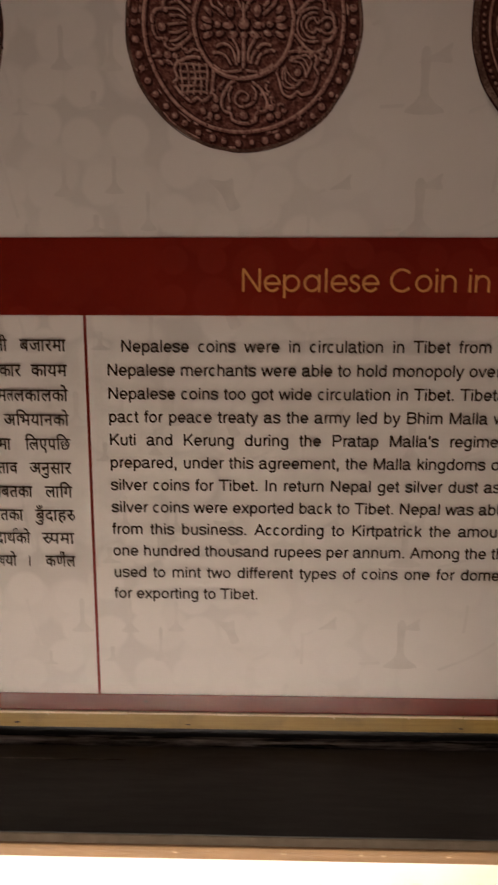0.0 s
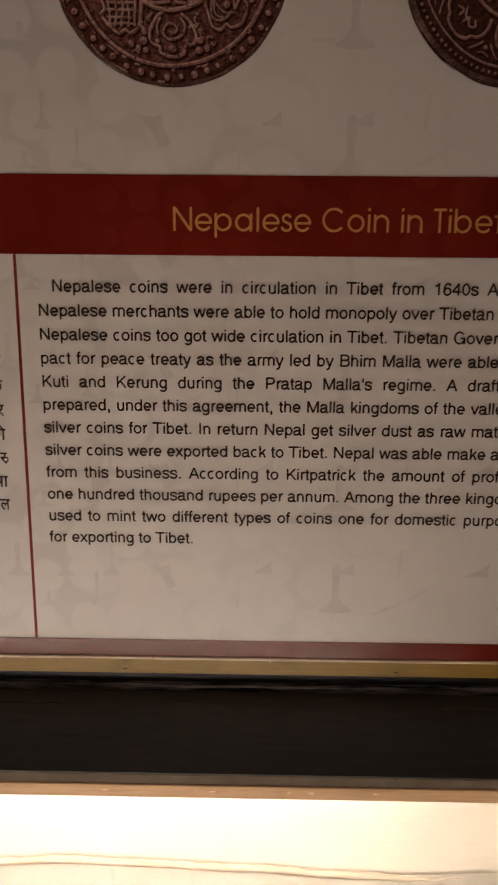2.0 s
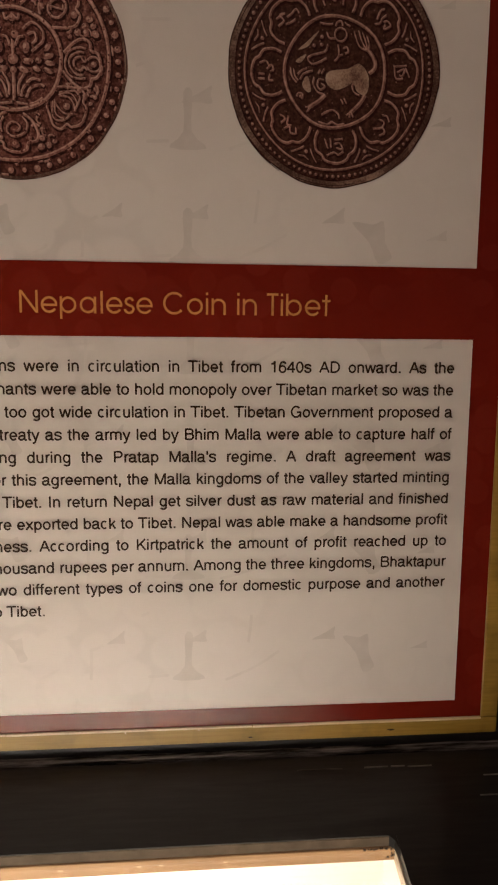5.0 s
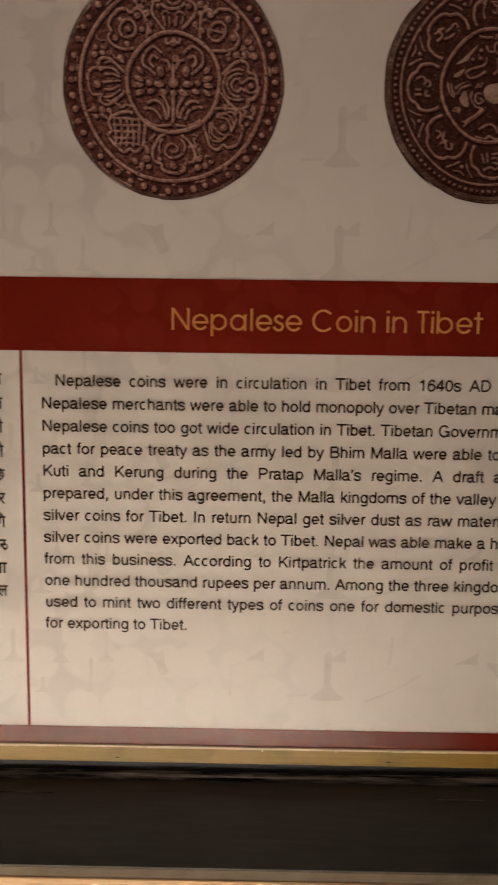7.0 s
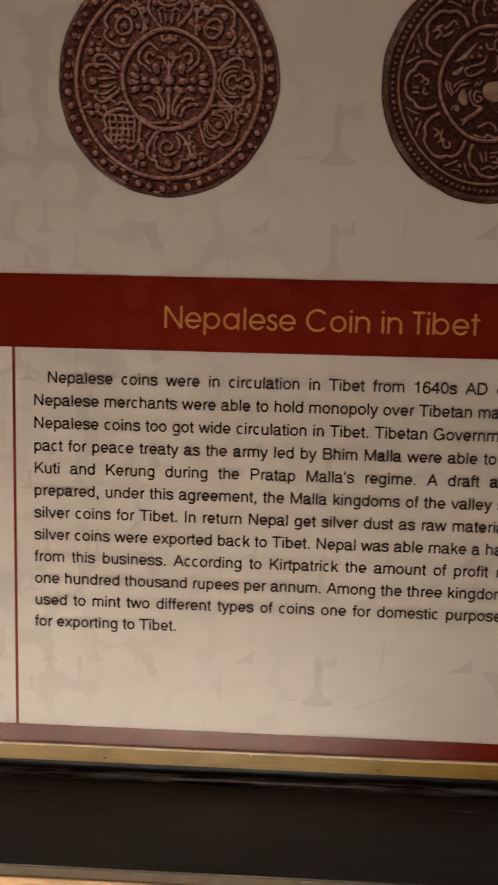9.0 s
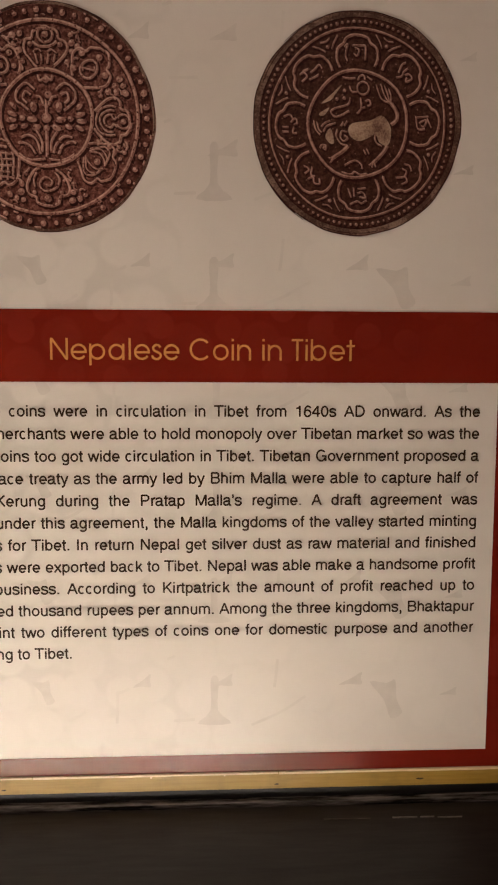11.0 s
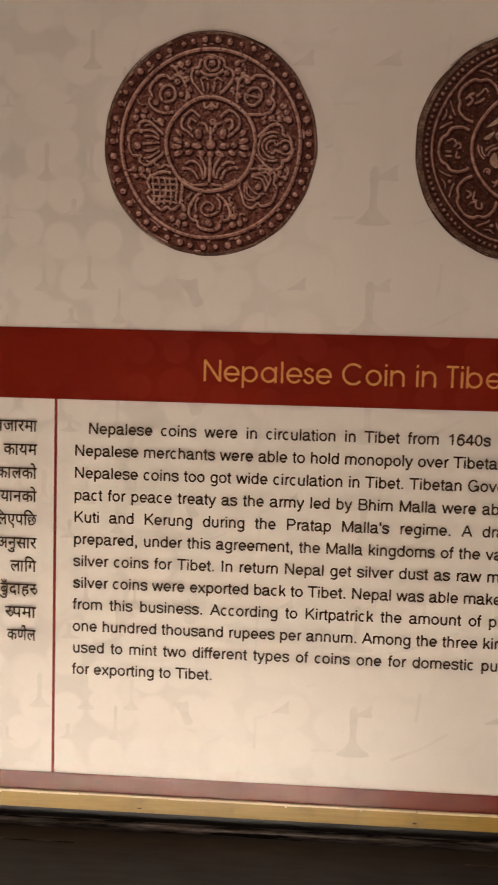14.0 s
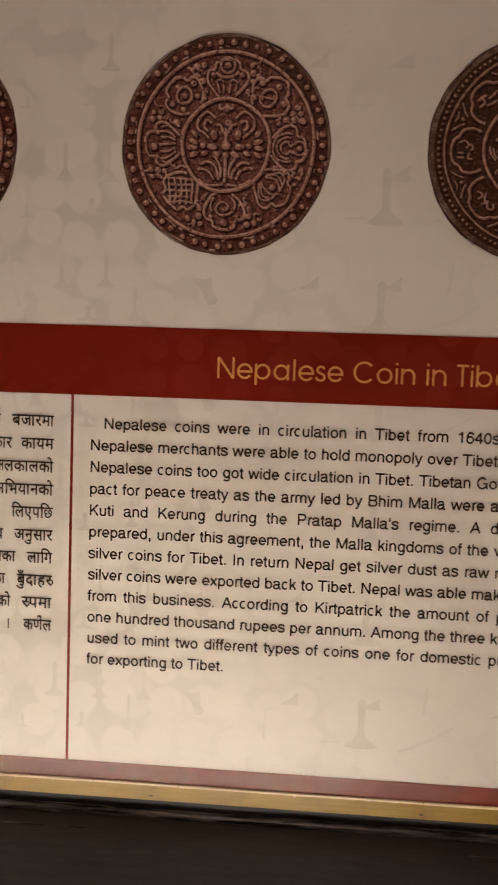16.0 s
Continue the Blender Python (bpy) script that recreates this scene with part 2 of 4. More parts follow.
def ribbon(bm, pts, w, y, closed=False):
    """A flat printed stroke of width w along the points (x, z)."""
    n = len(pts)
    if n < 2:
        return
    left, right = [], []
    for i, (x, z) in enumerate(pts):
        a = pts[(i - 1) % n] if closed or i else pts[0]
        b = pts[(i + 1) % n] if closed or i < n - 1 else pts[-1]
        dx, dz = b[0] - a[0], b[1] - a[1]
        d = math.hypot(dx, dz) or 1.0
        nx, nz = -dz / d * w / 2, dx / d * w / 2
        left.append(bm.verts.new((x + nx, y, z + nz)))
        right.append(bm.verts.new((x - nx, y, z - nz)))
    for i in range(n if closed else n - 1):
        j = (i + 1) % n
        bm.faces.new((left[i], right[i], right[j], left[j]))


def dot(bm, cx, cz, r, y, n=10, squash=1.0, turn=0.0):
    pts = []
    for i in range(n):
        a = 2 * math.pi * i / n
        u, v = r * math.cos(a), r * squash * math.sin(a)
        pts.append((cx + u * math.cos(turn) - v * math.sin(turn), cz + u * math.sin(turn) + v * math.cos(turn)))
    flat(bm, pts, y)


def arc(cx, cz, r, a0, a1, n=16, squash=1.0):
    return [(cx + r * math.cos(radians(a0 + (a1 - a0) * i / n)), cz + r * squash * math.sin(radians(a0 + (a1 - a0) * i / n))) for i in range(n + 1)]


def curve(ctrl, n=6, closed=False):
    """A smooth line through a few points (Catmull-Rom)."""
    out, k = [], len(ctrl)
    for i in range(k if closed else k - 1):
        p = [ctrl[(i + d) % k] if closed else ctrl[min(max(i + d, 0), k - 1)] for d in (-1, 0, 1, 2)]
        for s in range(n):
            t = s / n
            out.append(tuple(0.5 * (2 * p[1][c] + (p[2][c] - p[0][c]) * t + (2 * p[0][c] - 5 * p[1][c] + 4 * p[2][c] - p[3][c]) * t * t
                                    + (3 * p[1][c] - p[0][c] - 3 * p[2][c] + p[3][c]) * t ** 3) for c in (0, 1)))
    if not closed:
        out.append(ctrl[-1])
    return out


# ---- the room ----
def structure(name, bm, mat, label, category):
    return tagged(part(name, bm, mat), label, category, kind="structure")


RX0, RX1, RY0, RY1, RZ = -2.4, 2.6, -3.6, 0.10, 3.0
structure("floor", box(RX0 - 0.15, RX1 + 0.15, RY0 - 0.15, RY1 + 0.15, -0.12, 0), FLOOR, "brown stone gallery floor", "floor")
structure("wall_north", box(RX0, RX1, RY1, RY1 + 0.15, 0, RZ), WALL, "unseen gallery wall behind the panel, coloured dark to cut reflections", "wall")
structure("wall_south", box(RX0, RX1, RY0 - 0.15, RY0, 0, RZ), WALL, "unseen gallery wall, coloured dark to cut reflections", "wall")
structure("wall_west", box(RX0 - 0.15, RX0, RY0 - 0.15, RY1 + 0.15, 0, RZ), WALL, "unseen gallery wall, coloured dark to cut reflections", "wall")
structure("wall_east", box(RX1, RX1 + 0.15, RY0 - 0.15, RY1 + 0.15, 0, RZ), WALL, "unseen gallery wall, coloured dark to cut reflections", "wall")
structure("ceiling", box(RX0 - 0.15, RX1 + 0.15, RY0 - 0.15, RY1 + 0.15, RZ, RZ + 0.12), CEIL, "off-white painted gallery ceiling", "ceiling")

lamp = thing("ceiling_light", (0.2, -1.30, RZ), "square warm-white ceiling light with metal frame", "lamp")
for x0, x1, y0, y1 in ((-0.32, 0.32, -0.32, -0.30), (-0.32, 0.32, 0.30, 0.32), (-0.32, -0.30, -0.30, 0.30), (0.30, 0.32, -0.30, 0.30)):
    part("frame", box(x0, x1, y0, y1, -0.045, 0.0), METAL, lamp)
part("diffuser", box(-0.30, 0.30, -0.30, 0.30, -0.035, -0.002), LAMP_GLOW, lamp, "glowing warm diffuser")

# ---- the desk case under the panel ----
SLOPE = math.tan(radians(15))
EDGE_Y, EDGE_Z = -0.100, 1.1245           # front edge of the back rail
X_L, X_R = -0.475, 0.4735                 # the glazed opening
FRONT_Y = -0.560
CASE_L, CASE_R = -0.76, 0.86


def top_z(y):
    return EDGE_Z + (y - EDGE_Y) * SLOPE


def rail_profile(y0, y1, t):
    return [(y0, top_z(y0)), (y1, top_z(y1)), (y1, top_z(y1) - t), (y0, top_z(y0) - t)]


case = thing("display_case", (0, -0.3, 0), "black laminate sloping desk display case, lit inside", "display case")
inv = Matrix.Translation((0, 0.3, 0))


def cpart(name, bm, mat, label="", parent=None, smooth=False):
    bm.transform(inv)
    return part(name, bm, mat, parent or case, label, smooth)


cpart("back_rail", extrude(rail_profile(-0.0080, EDGE_Y, 0.010), CASE_L, CASE_R, 24), BLACK, "black laminate rail with rubbed dust")
# rounded bead where the rail meets the panel board, its highlight painted in grey streaks
bead = [(0.001, 1.1550)] + [(-0.0050 + 0.0035 * math.cos(a), 1.1508 + 0.0042 * math.sin(a)) for a in (radians(95 + 17 * i) for i in range(7))] + [(-0.0088, 1.136), (0.001, 1.136)]
cpart("bead", extrude(bead, CASE_L, CASE_R, 24), WORN_AND_GLINT, "black bead, rubbed, its edge highlight painted grey", smooth=False)
cpart("fillet", extrude([(0.004, 1.1643), (-0.0008, 1.1643), (-0.0010, 1.1560), (-0.0010, 1.152), (0.004, 1.152)], CASE_L, CASE_R, 8), BLACK, "black fillet under the panel frame")
ridge = [(-0.0240, top_z(-0.0240) - 0.001), (-0.0243, top_z(-0.0243) + 0.0005), (-0.0251, top_z(-0.0251) + 0.0006), (-0.0256, top_z(-0.0256) - 0.001)]
for x0, x1 in ((-0.12, 0.028), (0.395, 0.440)):
    cpart("scratch", extrude(ridge, x0, x1, 6), WORN_AND_GLINT, "thin rubbed scratch along the rail")
# pale scratches in broken dashes: where they begin, end, and how far down the rail
for x0, x1, down in ((0.462, 0.486, 0.0), (0.489, 0.503, 0.0), (0.506, 0.530, 0.001), (0.566, 0.640, 0.038), (0.578, 0.628, 0.015)):
    cpart("scratch", extrude([(y - down, z - down * SLOPE + 0.0002) for y, z in ridge], x0, x1, 4), SCUFF, "pale scuff on the black rail")
for x0, x1 in ((CASE_L, X_L), (X_R, CASE_R)):
    cpart("side_rail", extrude(rail_profile(EDGE_Y, FRONT_Y, 0.010), x0, x1), BLACK)
cpart("front_rail", extrude(rail_profile(FRONT_Y, FRONT_Y - 0.09, 0.010), CASE_L, CASE_R), BLACK)
cpart("back_seal", extrude([(EDGE_Y + 0.0005, EDGE_Z - 0.0005), (EDGE_Y - 0.0006, EDGE_Z - 0.002), (EDGE_Y - 0.0006, EDGE_Z - 0.0100), (EDGE_Y + 0.004, EDGE_Z - 0.0100)], X_L, X_R + 0.001, 12), SEAL, "grey rubber seal")
for x in (0.082, 0.176, 0.243, 0.262, 0.318, -0.04):
    cpart("nick", box(x, x + 0.004, EDGE_Y - 0.0027, EDGE_Y - 0.0020, EDGE_Z - 0.0165, EDGE_Z - 0.0158), RAW_AND_LIT_WOOD, "pale nick in the wooden lip")
cpart("back_lip", extrude([(EDGE_Y - 0.0016, EDGE_Z - 0.0106), (EDGE_Y - 0.0024, EDGE_Z - 0.0116), (EDGE_Y - 0.0024, EDGE_Z - 0.0228), (EDGE_Y - 0.0014, EDGE_Z - 0.0236), (EDGE_Y + 0.018, EDGE_Z - 0.0236), (EDGE_Y + 0.018, EDGE_Z - 0.0106)], X_L, X_R, 20), LIP_WOOD, "varnished brown wooden lip")


def side_lip(x0, x1):
    bm = bmesh.new()
    lo = [(EDGE_Y, top_z(EDGE_Y)), (FRONT_Y, top_z(FRONT_Y))]
    rows = []
    for y, z in lo:
        rows.append([bm.verts.new((x, y, z + d)) for x, d in ((x0, -0.010), (x1, -0.010), (x1, -0.024), (x0, -0.024))])
    for i in range(4):
        bm.faces.new((rows[0][i], rows[0][(i + 1) % 4], rows[1][(i + 1) % 4], rows[1][i]))
    bm.faces.new(rows[0]), bm.faces.new(rows[1][::-1])
    bmesh.ops.recalc_face_normals(bm, faces=bm.faces[:])
    return bm


cpart("side_lip", side_lip(X_R - 0.0015, X_R + 0.018), TAN_AND_HEM_SHADE, "tan cloth-covered side lip")
cpart("side_lip", side_lip(X_L - 0.018, X_L + 0.0015), TAN_AND_HEM_SHADE, "tan cloth-covered side lip")
pane = extrude([(EDGE_Y + 0.006, top_z(EDGE_Y + 0.006) - 0.0102), (FRONT_Y - 0.01, top_z(FRONT_Y - 0.01) - 0.0102), (FRONT_Y - 0.01, top_z(FRONT_Y - 0.01) - 0.0112), (EDGE_Y + 0.006, top_z(EDGE_Y + 0.006) - 0.0112)], X_L - 0.005, X_R + 0.005)
for n in range(26):
    u, h = random.random() ** 2 * 0.034, random.uniform(0.0004, 0.0016)
    z = EDGE_Z - 0.0100 - random.uniform(0, 0.009 if u < 0.007 else 0.0015)
    bm = box(X_R - 0.002 - u, X_R - 0.002 - u + random.uniform(0.0006, 0.0024), EDGE_Y - 0.0030, EDGE_Y - 0.0020, z - h, z)
    cpart("dirt_fleck", bm, DIRT)
bm = bmesh.new()
tops = [bm.verts.new((x, y, top_z(y) - 0.0004)) for x, y in ((X_R + 0.001, EDGE_Y + 0.001), (X_R - 0.008, EDGE_Y + 0.001), (X_R - 0.0025, EDGE_Y - 0.0045), (X_R + 0.001, EDGE_Y - 0.020))]
lows = [bm.verts.new((v.co.x, v.co.y, v.co.z - 0.0092)) for v in tops]
for i in range(4):
    bm.faces.new((tops[i], tops[(i + 1) % 4], lows[(i + 1) % 4], lows[i]))
bm.faces.new(tops), bm.faces.new(lows[::-1])
bmesh.ops.recalc_face_normals(bm, faces=bm.faces[:])
cpart("corner_piece", bm, BLACK, "black rounded corner of the opening")
# the back of the well, its bed and its sides
BACK_Y, BED_Z = -0.030, 0.955
cpart("back_lining", extrude([(BACK_Y, EDGE_Z + 0.002), (BACK_Y, BED_Z - 0.09), (BACK_Y + 0.012, BED_Z - 0.09), (BACK_Y + 0.012, EDGE_Z + 0.002)], X_L - 0.02, X_R + 0.02), LINING, "white cloth lining")
bed = [(BACK_Y, BED_Z - 0.008), (FRONT_Y - 0.02, BED_Z - 0.10), (FRONT_Y - 0.02, BED_Z - 0.115), (BACK_Y, BED_Z - 0.023)]
cpart("bed", extrude(bed, X_L - 0.02, X_R + 0.02), LINING, "white cloth-covered display bed")
for x in (X_L - 0.032, X_R + 0.010):
    prof = [(BACK_Y, top_z(BACK_Y) - 0.012), (FRONT_Y - 0.02, top_z(FRONT_Y - 0.02) - 0.026), (FRONT_Y - 0.02, 0.835), (BACK_Y, 0.835)]
    cpart("side_lining", extrude(prof, x, x + 0.012), LINING)
cpart("front_lining", box(X_L - 0.02, X_R + 0.02, FRONT_Y - 0.032, FRONT_Y - 0.02, 0.84, 0.975), LINING)
cpart("cabinet", box(CASE_L, CASE_R, FRONT_Y - 0.08, 0.0, 0.08, 0.83, 0.004), BLACK)
cpart("plinth", box(CASE_L + 0.03, CASE_R - 0.03, FRONT_Y - 0.04, 0.0, 0.0, 0.08), BLACK)
cpart("front_panel", box(CASE_L, CASE_R, FRONT_Y - 0.088, FRONT_Y - 0.074, 0.832, top_z(FRONT_Y - 0.088) - 0.006), BLACK)


def cheek(x):
    bm = extrude([(0.0, top_z(0.0) - 0.012), (FRONT_Y - 0.074, top_z(FRONT_Y - 0.074) - 0.012), (FRONT_Y - 0.074, 0.832), (0.0, 0.832)], x, x + 0.016)
    return bm


for x in (CASE_L + 0.002, CASE_R - 0.018):
    cpart("side_panel", cheek(x), BLACK)
cpart("backboard", box(CASE_L, CASE_R, 0.004, 0.060, 0.0, 2.16, 0.003), BLACK, "black upright board carrying the panel")
glass = cpart("glass_pane", pane, GLASS, "clear sloping glass pane")
glass.visible_shadow = False

# wavy lining cloth on the bed
random.seed(4)


def wave(x):
    return 0.006 + 0.006 * math.cos(9.0 * (x - 0.04)) + 0.0008 * math.sin(31 * x + 0.6) + 0.0005 * math.sin(61 * x)


cloth = thing("lining_cloth", (0, BACK_Y, BED_Z + 0.004), "white display cloth lying in the case, shade of its wavy edge coloured tan", "cloth")
bm = bmesh.new()
rows = []
N = 96
for i in range(N + 1):
    x = X_L + (X_R - X_L) * i / N
    w = wave(x)
    line = []
    for j, (dy, dz) in enumerate(((-0.004, 0.006), (-0.030, -0.002), (-0.12, -0.018), (-0.25, -0.044), (-0.50, -0.094))):
        k = (1.0, 0.7, 0.2, 0.1, 0.0)[j]
        line.append(bm.verts.new((x, dy, dz + w * k + 0.0015 * math.sin(17 * x + 3 * j))))
    rows.append(line)
for a, b in zip(rows, rows[1:]):
    for j in range(4):
        bm.faces.new((a[j], b[j], b[j + 1], a[j + 1]))
bmesh.ops.solidify(bm, geom=bm.faces[:], thickness=0.0015)
bmesh.ops.recalc_face_normals(bm, faces=bm.faces[:])
part("sheet", bm, LINING, cloth, smooth=True)
# rolled edge of the cloth, its shadow band put in as tan colour
bm = bmesh.new()
rows = []
for i in range(N + 1):
    x = X_L + (X_R - X_L) * i / N
    w, t = wave(x), 0.0026 * (0.55 + 0.45 * math.sin(6 * x + 1.0)) - 0.0040
    rows.append([bm.verts.new((x, y, z)) for y, z in ((-0.002, 0.008 + w + t), (-0.008, 0.0085 + w + t), (-0.0105, 0.004 + w), (-0.002, 0.003 + w))])
for a, b in zip(rows, rows[1:]):
    for j in range(4):
        bm.faces.new((a[j], b[j], b[(j + 1) % 4], a[(j + 1) % 4]))
bm.faces.new(rows[0]), bm.faces.new(rows[-1])
bmesh.ops.recalc_face_normals(bm, faces=bm.faces[:])
part("hem", bm, TAN_AND_HEM_SHADE, cloth, "wavy cloth edge with its shade coloured tan", smooth=True)

# the lamp under the back rail of the case, and a fill tube under its front rail
def case_lamp(place, mat, label):
    tube = thing("case_lamp", place, label, "lamp", "lamps of the case")
    bm = bmesh.new()
    bmesh.ops.create_cone(bm, cap_ends=True, segments=16, radius1=0.008, radius2=0.008, depth=0.76, matrix=Matrix.Rotation(radians(90), 4, "Y"))
    part("tube", bm, mat, tube, "glowing warm tube", smooth=True)
    for x in (-0.39, 0.39):
        part("holder", box(x - 0.01, x + 0.01, -0.016, 0.010, -0.012, 0.014, 0.002), METAL, tube)


case_lamp((0, -0.060, 1.098), TUBE_GLOW, "glowing tube lamp under the back rail of the case")
# added tube, out of view, throws direct light up onto the panel
case_lamp((0, FRONT_Y - 0.004, 0.955), FILL_TUBE_GLOW, "added fill tube, unseen under the front rail of the case")

# ---- the information panel ----
P_L, P_R, P_B, P_T = -0.588, 0.588, 1.1815, 2.010       # inside of the gilt frame
W_L, W_R, W_B, W_T = -0.560, 0.560, 1.200, 1.985        # white field
BAND_B, BAND_T = 1.564, 1.6305
panel = thing("information_panel", (0, 0, P_B), "printed museum panel about coins in a gilt wooden frame", "panel")
pinv = Matrix.Translation((0, 0, -P_B))


def ppart(name, bm, mat, label="", parent=None, smooth=False):
    bm.transform(pinv)
    return part(name, bm, mat, parent or panel, label, smooth)


ppart("board", box(P_L, P_R, 0.0, 0.004, P_B, P_T), SHEET, "pale printed sheet with faint coin watermark")
Y1, Y2, Y3 = -0.0006, -0.0010, -0.0014
for pts in ([(P_L, P_B), (P_R, P_B), (P_R, W_B), (P_L, W_B)], [(P_L, W_T), (P_R, W_T), (P_R, P_T), (P_L, P_T)],
            [(W_R, W_B), (P_R, W_B), (P_R, W_T), (W_R, W_T)], [(P_L, W_B), (W_L, W_B), (W_L, W_T), (P_L, W_T)]):
    bm = bmesh.new()
    flat(bm, pts, Y1)
    ppart("border", bm, MAROON, "printed maroon border")
bm = bmesh.new()
flat(bm, [(W_L, BAND_B), (W_R, BAND_B), (W_R, BAND_T), (W_L, BAND_T)], Y1)
band = ppart("title_band", bm, MAROON, "printed maroon title band")
bm = bmesh.new()
flat(bm, [(-0.0014, W_B), (0.0014, W_B), (0.0014, BAND_B), (-0.0014, BAND_B)], Y1)
ppart("divider_line", bm, RED_INK, "thin printed red line")

# faint grey gaps between the printed coins, one row of marks repeated up the sheet: kind, x, height, width, rise
MARKS = [("tri", 0.2204, 0.046, 0.0186, 0.014), ("tri", 0.297, 0.046, 0.026, 0.014), ("foot", 0.2905, 0.023, 0.034, 0.044), ("bar", 0.262, 0.006, 0.024, 0.001),
         ("tri", 0.422, 0.045, 0.021, 0.015), ("leg", 0.460, 0.022, 0.030, 0.036), ("bar", 0.351, 0.013, 0.062, 0.026), ("bar", 0.351, 0.051, 0.003, 0.029),
         ("tri", 0.521, 0.030, 0.019, 0.009), ("bar", 0.1955, 0.019, 0.001, 0.034), ("bar", 0.202, 0.036, 0.014, 0.006), ("leg", 0.125, 0.035, 0.020, 0.026),
         ("bar", 0.158, 0.010, 0.018, 0.010), ("bar", 0.249, 0.069, 0.008, 0.003), ("foot", -0.012, 0.050, 0.020, 0.030), ("foot", 0.0304, 0.051, 0.019, 0.032),
         ("foot", 0.0766, 0.049, 0.015, 0.028), ("foot", 0.0597, 0.021, 0.016, 0.030), ("bar", -0.0597, 0.042, -0.012, 0.052), ("foot", -0.046, 0.006, 0.015, 0.012), ("foot", 0.0135, 0.011, 0.020, 0.015)]
bm, faint = bmesh.new(), bmesh.new()
rnd = random.Random(8)
for row in range(-5, 4):
    for n, (kind, x, z, w, h) in enumerate(MARKS):
        ym = -0.00012 - 0.00002 * n
        x, z = x + rnd.uniform(-0.0015, 0.0015), BAND_T + 0.1 * row + z + rnd.uniform(-0.001, 0.001)
        w, h = w * rnd.uniform(0.8, 1.1), h * rnd.uniform(0.85, 1.1)
        if not W_B + 0.004 < z - abs(h) / 2 or z + abs(h) / 2 > W_T - 0.004 or rnd.random() < 0.10:
            continue
        if kind == "tri":
            flat(bm, curve([(x - w / 2, z - h / 2), (x + w * 0.1, z + h * 0.05), (x + w / 2, z + h / 2), (x + w * 0.46, z), (x + w / 2, z - h / 2), (x, z - h * 0.46)], 3, True), ym)
        elif kind == "foot":
            flat(bm, curve([(x - w * 0.5, z - h / 2), (x - w * 0.12, z - h * 0.2), (x - w * 0.12, z + h / 2), (x + w * 0.12, z + h / 2), (x + w * 0.10, z - h * 0.2), (x + w * 0.5, z - h / 2)], 3, True), ym)
        elif kind == "leg":
            flat(bm, curve([(x - w * 0.7, z + h * 0.46), (x, z + h * 0.42), (x + w * 0.35, z + h / 2), (x + w * 0.42, z), (x + w * 0.66, z - h * 0.36), (x + w * 0.2, z - h / 2), (x - w * 0.12, z)], 3, True), ym)
        else:
            ribbon(faint, curve([(x - w / 2, z - h / 2), (x + w * 0.05, z - h * 0.05), (x + w / 2, z + h / 2)], 4), 0.0028, ym)
tagged(ppart("watermark", bm, WATERMARK, "faint grey printed watermark of coin gaps"), kind="stuff")
tagged(ppart("watermark", faint, FAINT_MARK, "very faint printed lines between coins"), kind="stuff")

# gilt wooden strips of the frame, with small chips
GB, GD = 0.0170, -0.0028
frame_strips = []
for x0, x1, z0, z1 in ((P_L - GB, P_R + GB, P_B - GB, P_B), (P_L - GB, P_R + GB, P_T, P_T + GB), (P_L - GB, P_L, P_B, P_T), (P_R, P_R + GB, P_B, P_T)):
    frame_strips.append(ppart("frame_strip", box(x0, x1, GD, 0.004, z0, z1, 0.0009), GILT, "gilt-painted wooden strip"))
random.seed(11)
# lit top edge of the lower strip painted in pale wood, in uneven lengths
x = P_L
while x < P_R - 0.001:
    x1 = min(x + random.uniform(0.03, 0.12), P_R)
    ppart("lit_arris", box(x, x1 - random.choice((0.0002, 0.0002, 0.0007)), GD - 0.0003, -0.0007, P_B - random.uniform(0.0014, 0.0022), P_B + 0.0003), RAW_AND_LIT_WOOD, "lit top edge of the gilt strip, painted pale")
    x = x1
for x, w, h, mat in ((0.228, 0.0012, 0.0042, RAW_AND_LIT_WOOD), (-0.051, 0.0010, 0.0030, RAW_AND_LIT_WOOD), (-0.013, 0.0012, 0.0028, RAW_AND_LIT_WOOD), (0.300, 0.0010, 0.0022, RAW_AND_LIT_WOOD),
                     (0.494, 0.0045, 0.0024, DIRT), (0.351, 0.0030, 0.0018, DIRT), (0.086, 0.0030, 0.0016, DIRT), (-0.082, 0.0034, 0.0026, DIRT)):
    z = P_B - 0.002 if mat is RAW_AND_LIT_WOOD else P_B - GB + 0.005
    if x == 0.494:
        z = P_B - 0.0095
    bm = bmesh.new()
    pts = [(x + w * math.cos(a) * random.uniform(0.6, 1.1), z + h / 2 * math.sin(a) * random.uniform(0.6, 1.1)) for a in (2 * math.pi * i / 9 for i in range(9))]
    flat(bm, pts, GD - 0.0004)
    bm.verts.ensure_lookup_table()
    ppart("chip", bm, mat, "small chip in the gilt strip")
for x, z, r in ((0.045, 1.1925, 0.0024), (0.012, 1.183, 0.0028)):
    bm = bmesh.new()
    pts = [(x + r * 1.7 * math.cos(a) * random.uniform(0.5, 1.1), z + r * 0.6 * math.sin(a) * random.uniform(0.5, 1.1)) for a in (2 * math.pi * i / 11 for i in range(11))]
    flat(bm, pts, Y2)
    ppart("stain", bm, STAIN, "small dark stain on the border")

# ---- lettering ----
GLYPHS = {}


